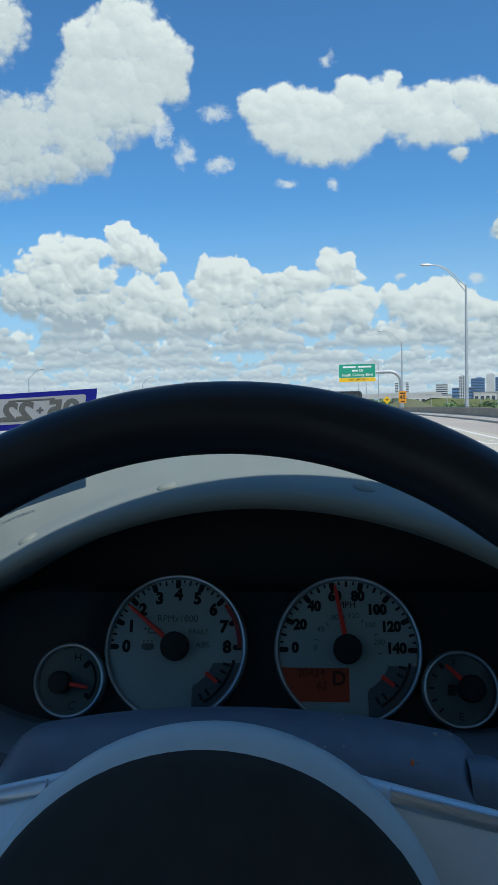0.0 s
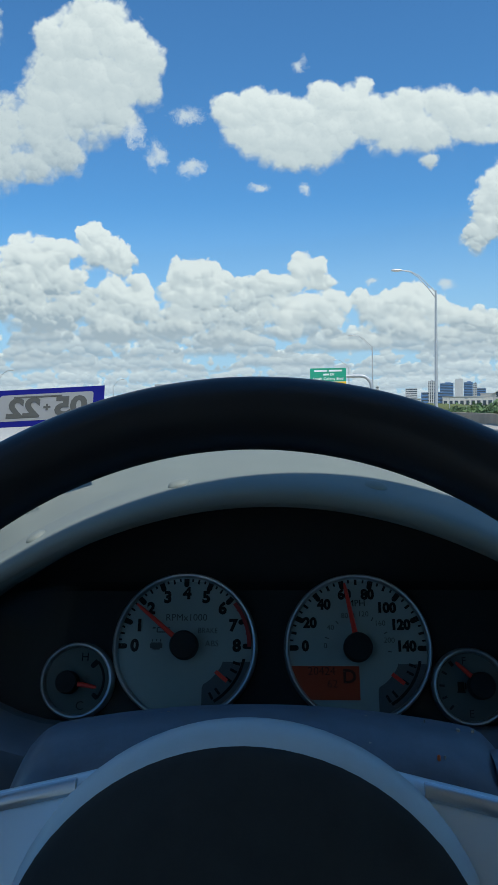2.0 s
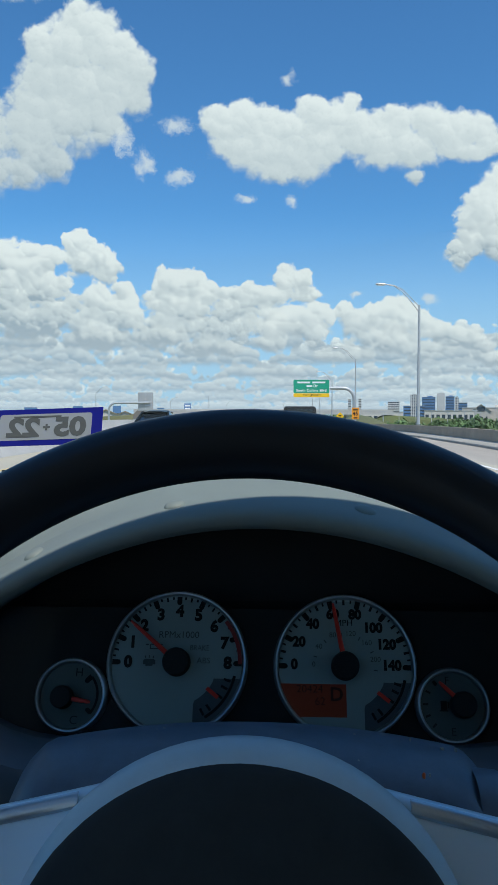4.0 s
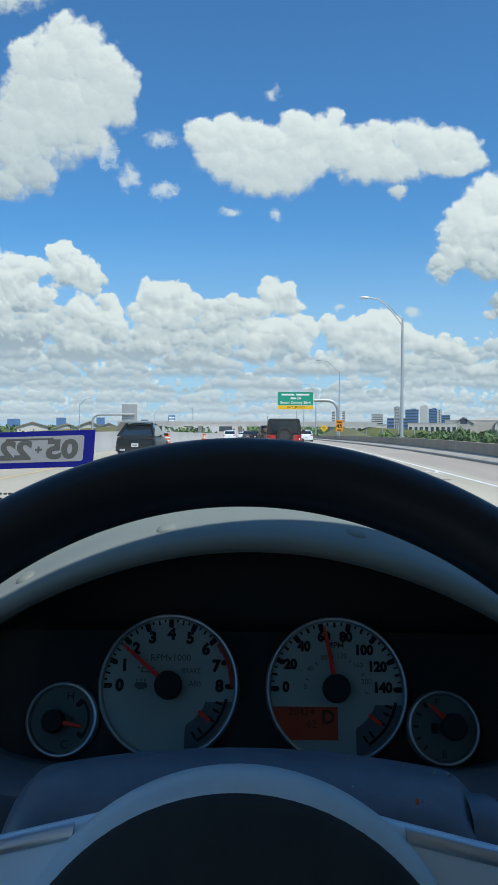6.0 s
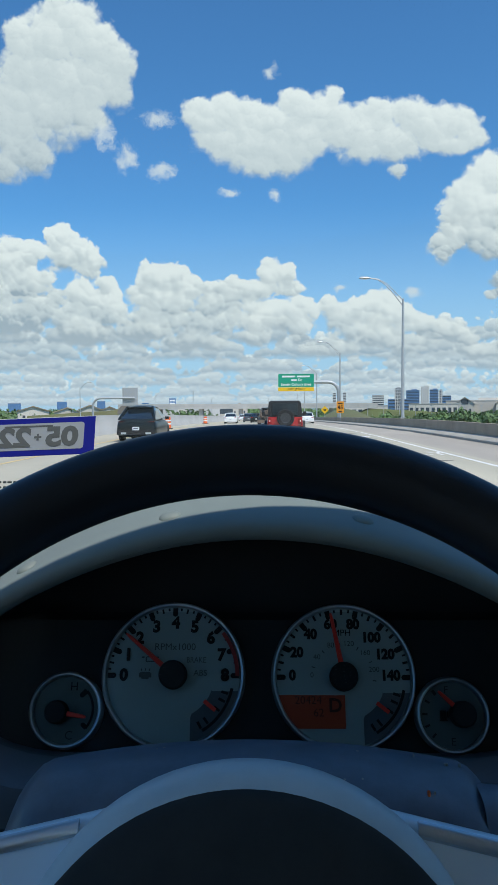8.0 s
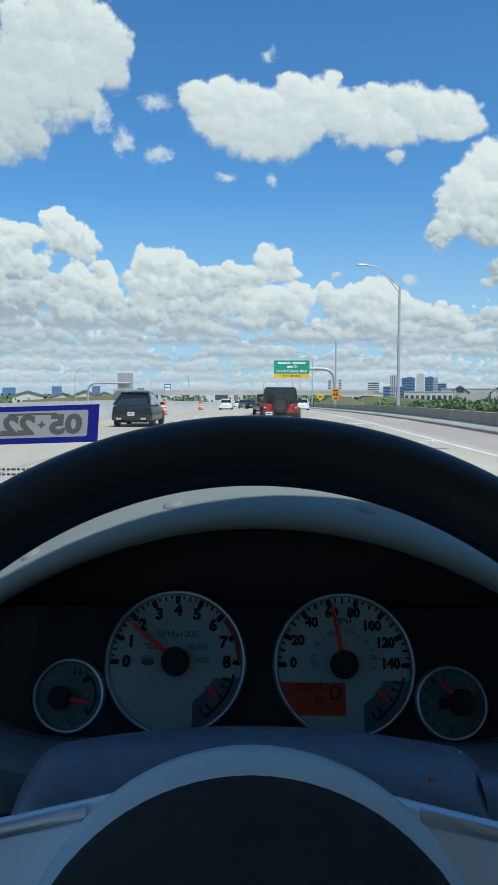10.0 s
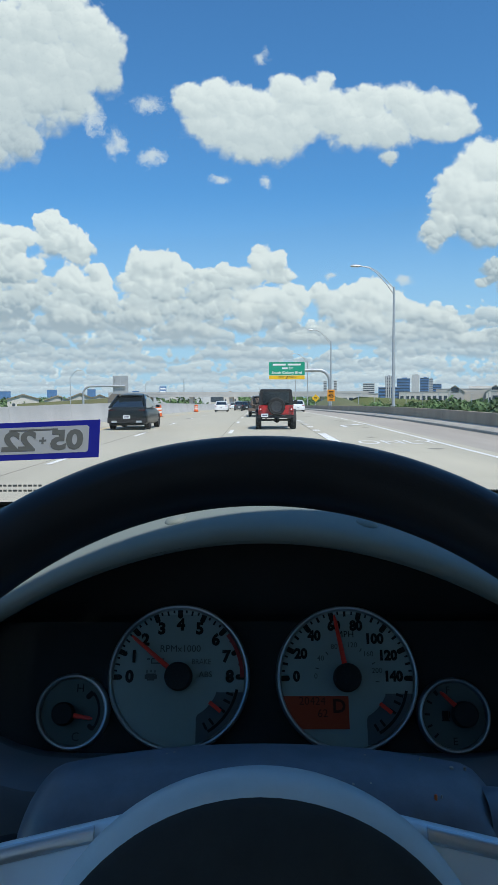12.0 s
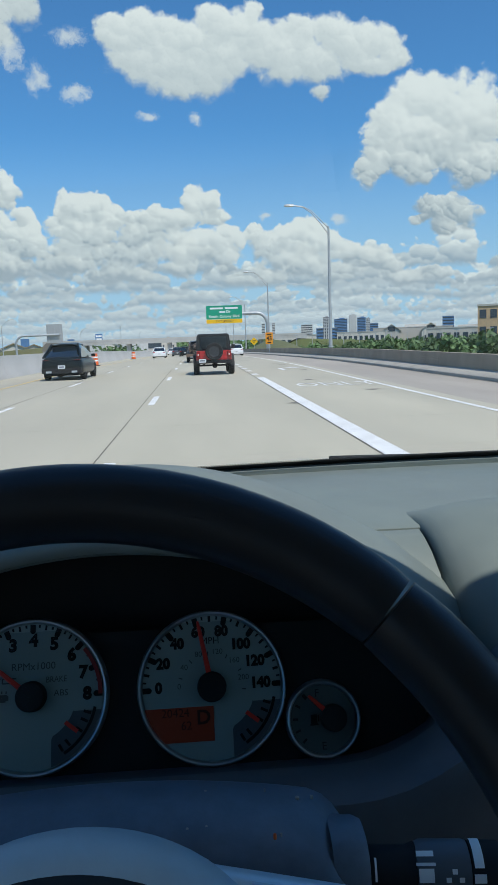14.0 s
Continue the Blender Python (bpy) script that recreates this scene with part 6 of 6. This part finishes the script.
wood_belt("far_woods", -3, 6, 700, 1300, 600, 9.0, 13, -6.5, "distant trees where the road meets the horizon")


def build_block(name, label, az, d, w, top, depth, wall, floors=0, base=-7.0, bands=0, roof_step=0.0, cols=0, window=None, category="building", turn=None):
    """A far building: walls, a roof slab with parapet and rows of windows."""
    x, y = bearing(az, d)
    o = thing(name, label, category, at=(x, y, base), turn=-az if turn is None else turn)
    h = top - base
    part("wall", one_box((0, depth / 2, h / 2), (w, depth, h)), wall, o, smooth=False)
    part("roof", one_box((0, depth / 2, h + 0.3), (w + 0.4, depth + 0.4, 0.6)), ROOF_PALE if floors < 8 else wall, o, smooth=False)
    if roof_step:
        part("roof_plant", one_box((w * 0.1, depth / 2, h + 0.6 + roof_step / 2), (w * 0.4, depth * 0.5, roof_step)), wall, o, smooth=False)
    for i in range(floors):
        z = h * (i + 0.55) / floors
        if cols:
            for c in range(cols):
                part("window", one_box((-w / 2 + w * (c + 0.5) / cols, -0.03, z), (w / cols * 0.62, 0.12, h / floors * 0.5)), window or WINDOW, o, smooth=False)
        else:
            part("window", one_box((0, -0.04, z), (w * 0.94, 0.16, h / floors * 0.42)), window or WINDOW, o, smooth=False)
    for i in range(bands):
        part("fin", one_box((-w / 2 + w * (i + 0.5) / bands, -0.3, h / 2), (w / bands * 0.35, 0.6, h)), TOWER_PALE, o, smooth=False)
    return o


def height(el, d):
    return 1.5 + d * math.tan(radians(el))


D = 2400.0
K = D * math.tan(radians(1.0))
for name, label, az, wd, el, wall, fl, bands in (
        ("office_tower", "grey stone office tower on the skyline", 9.68, 0.46, 1.42, TOWER_GREY, 16, 3),
        ("office_tower", "blue glass office block on the skyline", 10.75, 0.95, 1.24, TOWER_BLUE, 14, 0),
        ("office_tower", "pale ribbed office tower on the skyline", 11.62, 0.56, 1.50, TOWER_PALE, 0, 4),
        ("office_tower", "blue glass office tower with grey side", 12.25, 0.62, 1.28, TOWER_BLUE, 14, 0),
        ("office_tower", "grey office tower beside blue glass", 12.72, 0.26, 1.22, TOWER_GREY, 12, 2),
        ("office_block", "low blue glass office block", 13.15, 0.62, 0.84, TOWER_BLUE, 7, 0),
        ("office_block", "white office block on the skyline", 8.25, 0.86, 0.92, TOWER_PALE, 8, 0),
        ("office_tower", "slim white tower on the skyline", 5.05, 0.24, 1.10, TOWER_PALE, 12, 0),
        ("office_tower", "slim white tower on the skyline", 5.80, 0.22, 1.12, TOWER_PALE, 12, 0),
        ("office_block", "long low blue-roofed office block", 9.9, 1.9, 0.62, TOWER_BLUE, 4, 0),
        ("office_block", "distant blue office block", -15.0, 0.7, 0.55, TOWER_BLUE, 0, 0),
        ("office_block", "distant blue office block", -12.2, 0.6, 0.58, TOWER_BLUE, 0, 0),
        ("office_block", "distant blue office block", -18.3, 0.9, 0.45, TOWER_BLUE, 0, 0),
        ("office_block", "distant blue office block", -9.0, 0.5, 0.45, TOWER_BLUE, 0, 0),
        ("office_block", "dark office block beyond the mall roofs", 18.4, 0.8, 1.15, TOWER_BLUE, 7, 0)):
    build_block(name, label, az, D, wd * K, height(el, D), 30, wall, fl, -12.0, bands, 3.0 if el > 1.2 else 0.0)


def build_gabled(name, label, az, d, w, eave, ridge, depth, wall, base, glass=False, roof=None):
    x, y = bearing(az, d)
    o = thing(name, label, "building", at=(x, y, base), turn=-az)
    part("wall", one_box((0, depth / 2, (eave - base) / 2), (w, depth, eave - base)), wall, o, smooth=False)
    bm = bmesh.new()
    e, r = eave - base, ridge - base
    loft(bm, [[(-w / 2 - 0.8, yy, e), (0, yy, r), (w / 2 + 0.8, yy, e), (w / 2 + 0.8, yy, e - 0.4), (0, yy, r - 0.5), (-w / 2 - 0.8, yy, e - 0.4)] for yy in (-0.8, depth + 0.8)])
    part("roof", bm, roof or ROOF_PALE, o, "pitched roof", smooth=False)
    bm = bmesh.new()
    bm.faces.new([bm.verts.new(p) for p in ((-w / 2, 0, e), (w / 2, 0, e), (0, 0, r - 0.5))])
    part("gable", bm, wall, o, smooth=False)
    if glass:
        part("window", one_box((0, -0.1, (e + r) / 2 - 1.2), (w * 0.4, 0.15, (r - e) * 0.7)), WINDOW, o, smooth=False)
    for i in range(3):
        part("window", one_box((-w * 0.3 + w * 0.3 * i, -0.1, e * 0.55), (w * 0.09, 0.2, e * 0.2)), WINDOW, o, smooth=False)
    return o


M = 620.0
build_block("mall_hall", "long beige mall hall with flat roof", 15.9, M + 12, 62.0, height(0.45, M), 30, STUCCO, 0, -8.0, 0, 2.0)
build_gabled("mall_entrance", "white gabled mall entrance", 14.4, M, 14.0, height(0.25, M), height(0.74, M), 34, STUCCO, -8.0, True)
build_gabled("mall_entrance", "white gabled mall entrance", 17.2, M, 14.0, height(0.25, M), height(0.76, M), 34, STUCCO, -8.0, True)
build_block("store", "beige store with parapet", 12.2, 560, 34.0, height(0.22, 560), 24, STUCCO, 1, -8.0, 0, 0.0, 9)
build_block("store", "white store with parapet", 7.4, 480, 26.0, height(0.12, 480), 20, STUCCO, 1, -8.0, 0, 0.0, 7)
build_block("store", "beige store across the car park", 19.6, 420, 40.0, height(0.3, 420), 20, STUCCO, 1, -8.0, 0, 1.0, 9)
build_block("brick_building", "tan brick and concrete building with window bands", 22.6, 250, 19.0, height(1.75, 250), 16, BRICK, 3, -6.5, 0, 2.4, 6)
for az, d, w, el in ((-17.0, 430, 30, 0.15), (-14.6, 430, 26, 0.05), (-13.0, 400, 20, 0.22), (-11.6, 460, 22, 0.1), (-8.2, 470, 24, 0.12), (-6.4, 520, 28, 0.20), (-4.6, 560, 20, 0.25), (-3.2, 600, 22, 0.20), (-2.0, 640, 24, 0.30)):
    k = int(d / 10) % 3
    if k == 0:
        build_block("shop", "low white shop with a dark window band", az, d, w * 0.7, height(el, d), 16, STUCCO, 1, -6.0, 0, 0.0, 0)
    elif k == 1:
        build_gabled("tiled_house", "low cream building with tan tiled roof", az, d, w * 0.55, height(el - 0.25, d), height(el + 0.12, d), 14, STUCCO, -6.0, False, ROOF_TAN)
    else:
        build_block("warehouse", "low pale warehouse with flat roof", az, d, w * 1.1, height(el - 0.12, d), 18, TOWER_PALE, 0, -6.0, 0, 1.2)


def build_barn(az, d):
    x, y = bearing(az, d)
    o = thing("vaulted_hall", "vaulted hall with brown arched roof", "building", at=(x, y, -5.0), turn=-az)
    bm = bmesh.new()
    loft(bm, [[(4.2 * math.cos(radians(a)), yy, 4.6 + 4.0 * math.sin(radians(a))) for a in range(0, 181, 15)] for yy in (0, 14)])
    part("roof", bm, ROOF, o, "brown arched roof")
    part("wall", one_box((0, 7, 2.3), (8.0, 13.6, 4.6)), STUCCO, o, smooth=False)
    part("door", one_box((0, -0.05, 1.6), (2.4, 0.2, 3.2)), WINDOW, o, smooth=False)


build_barn(-10.25, 300)


def build_pylon_sign(az, d, z, w, h):
    x, y = bearing(az, d)
    o = thing("pylon_sign", "dark blue and white pylon sign above the shops", "sign", at=(x, y, -5.0), turn=-az)
    for s in (-1, 1):
        part("post", one_box((s * w * 0.3, 0, (z + 5) / 2), (0.5, 0.4, z + 5)), GALV, o, smooth=False)
    panel = part("panel", one_box((0, 0, z + 5 + h / 2), (w, 0.6, h)), TOWER_BLUE, o, smooth=False)
    for k in range(2):
        part("word_bar", one_box((0, -0.32, z + 5 + h * (0.3 + 0.4 * k)), (w * 0.8, 0.05, h * 0.22)), SIGN_WHITE, panel, smooth=False)
    return o


build_pylon_sign(-7.0, 480, 3.4, 4.2, 4.6)


def build_radio_mast(az, d):
    x, y = bearing(az, d)
    o = thing("radio_mast", "slender lattice radio mast", "mast", at=(x, y, -5.0))
    for k in range(3):
        a = 2 * math.pi * k / 3
        part("leg", tube(bmesh.new(), [(1.2 * math.cos(a), 1.2 * math.sin(a), 0), (0.3 * math.cos(a), 0.3 * math.sin(a), 25)], 0.14, 6), GALV, o)
    for k in range(8):
        part("brace", one_box((0, 0, 2 + 2.8 * k), (2.0 - 0.2 * k, 0.15, 0.15)), GALV, o, smooth=False)


build_radio_mast(-5.45, 800)


def build_overpass():
    o = thing("overpass", "pale concrete overpass crossing the highway ahead", "bridge", kind="structure")
    y, z = 330.0, ground_z(330)
    part("deck", one_box((-8, y, z + 5.2), (110, 11, 1.3)), BARRIER, o, smooth=False)
    part("parapet", one_box((-8, y - 5.4, z + 6.25), (110, 0.3, 0.9)), BARRIER, o, smooth=False)
    for x in (-46, -28, -11, 10.5, 28):
        part("pier", one_box((x, y, z + 2.2), (1.6, 8, 5.0)), BARRIER, o, smooth=False)
    for s, x in ((-1, -62), (1, 44)):
        bm = bmesh.new()
        loft(bm, [[(x + s * a, y - 8, z - 1), (x + s * a, y + 8, z - 1), (x + s * a, y + 5, z - 1 + hh), (x + s * a, y - 5, z - 1 + hh)] for a, hh in ((-12, 0.3), (0, 5.4), (40, 3.0))])
        part("embankment", bm, GRASS, o, smooth=False)


build_overpass()


def build_mound():
    bm = bmesh.new()
    rows = []
    for j in range(9):
        y = 135 + j * 8
        w = math.sin(math.pi * j / 8)
        rows.append([(10.5 + i * 1.6, y, ground_z(y) - 0.4 + 3.0 * w * math.sin(math.pi * i / 8) ** 1.2) for i in range(9)])
    loft(bm, rows, closed=False)
    single("grass_bank", bm, GRASS, "green grassy bank beside the exit ramp", "bank", kind="structure")


build_mound()
pole_bm = tube(bmesh.new(), [(0, 0, 0), (0, 0, 8.5)], [0.12, 0.08], 6)
box(pole_bm, (0, 0, 8.5), (1.6, 0.3, 0.15))
lot = thing("car_park_lamp", "thin grey car park lamp pole", "lamp pole", group="car park lamps", at=(*bearing(14.0, 210), -6.0))
part("pole", pole_bm, GALV, lot)
for i in range(14):
    x, y = bearing(7.5 + i * 1.15, 190 + (i * 67) % 160)
    copy_thing(lot, pose(x, y, -6.3, 0, 0, i * 31))
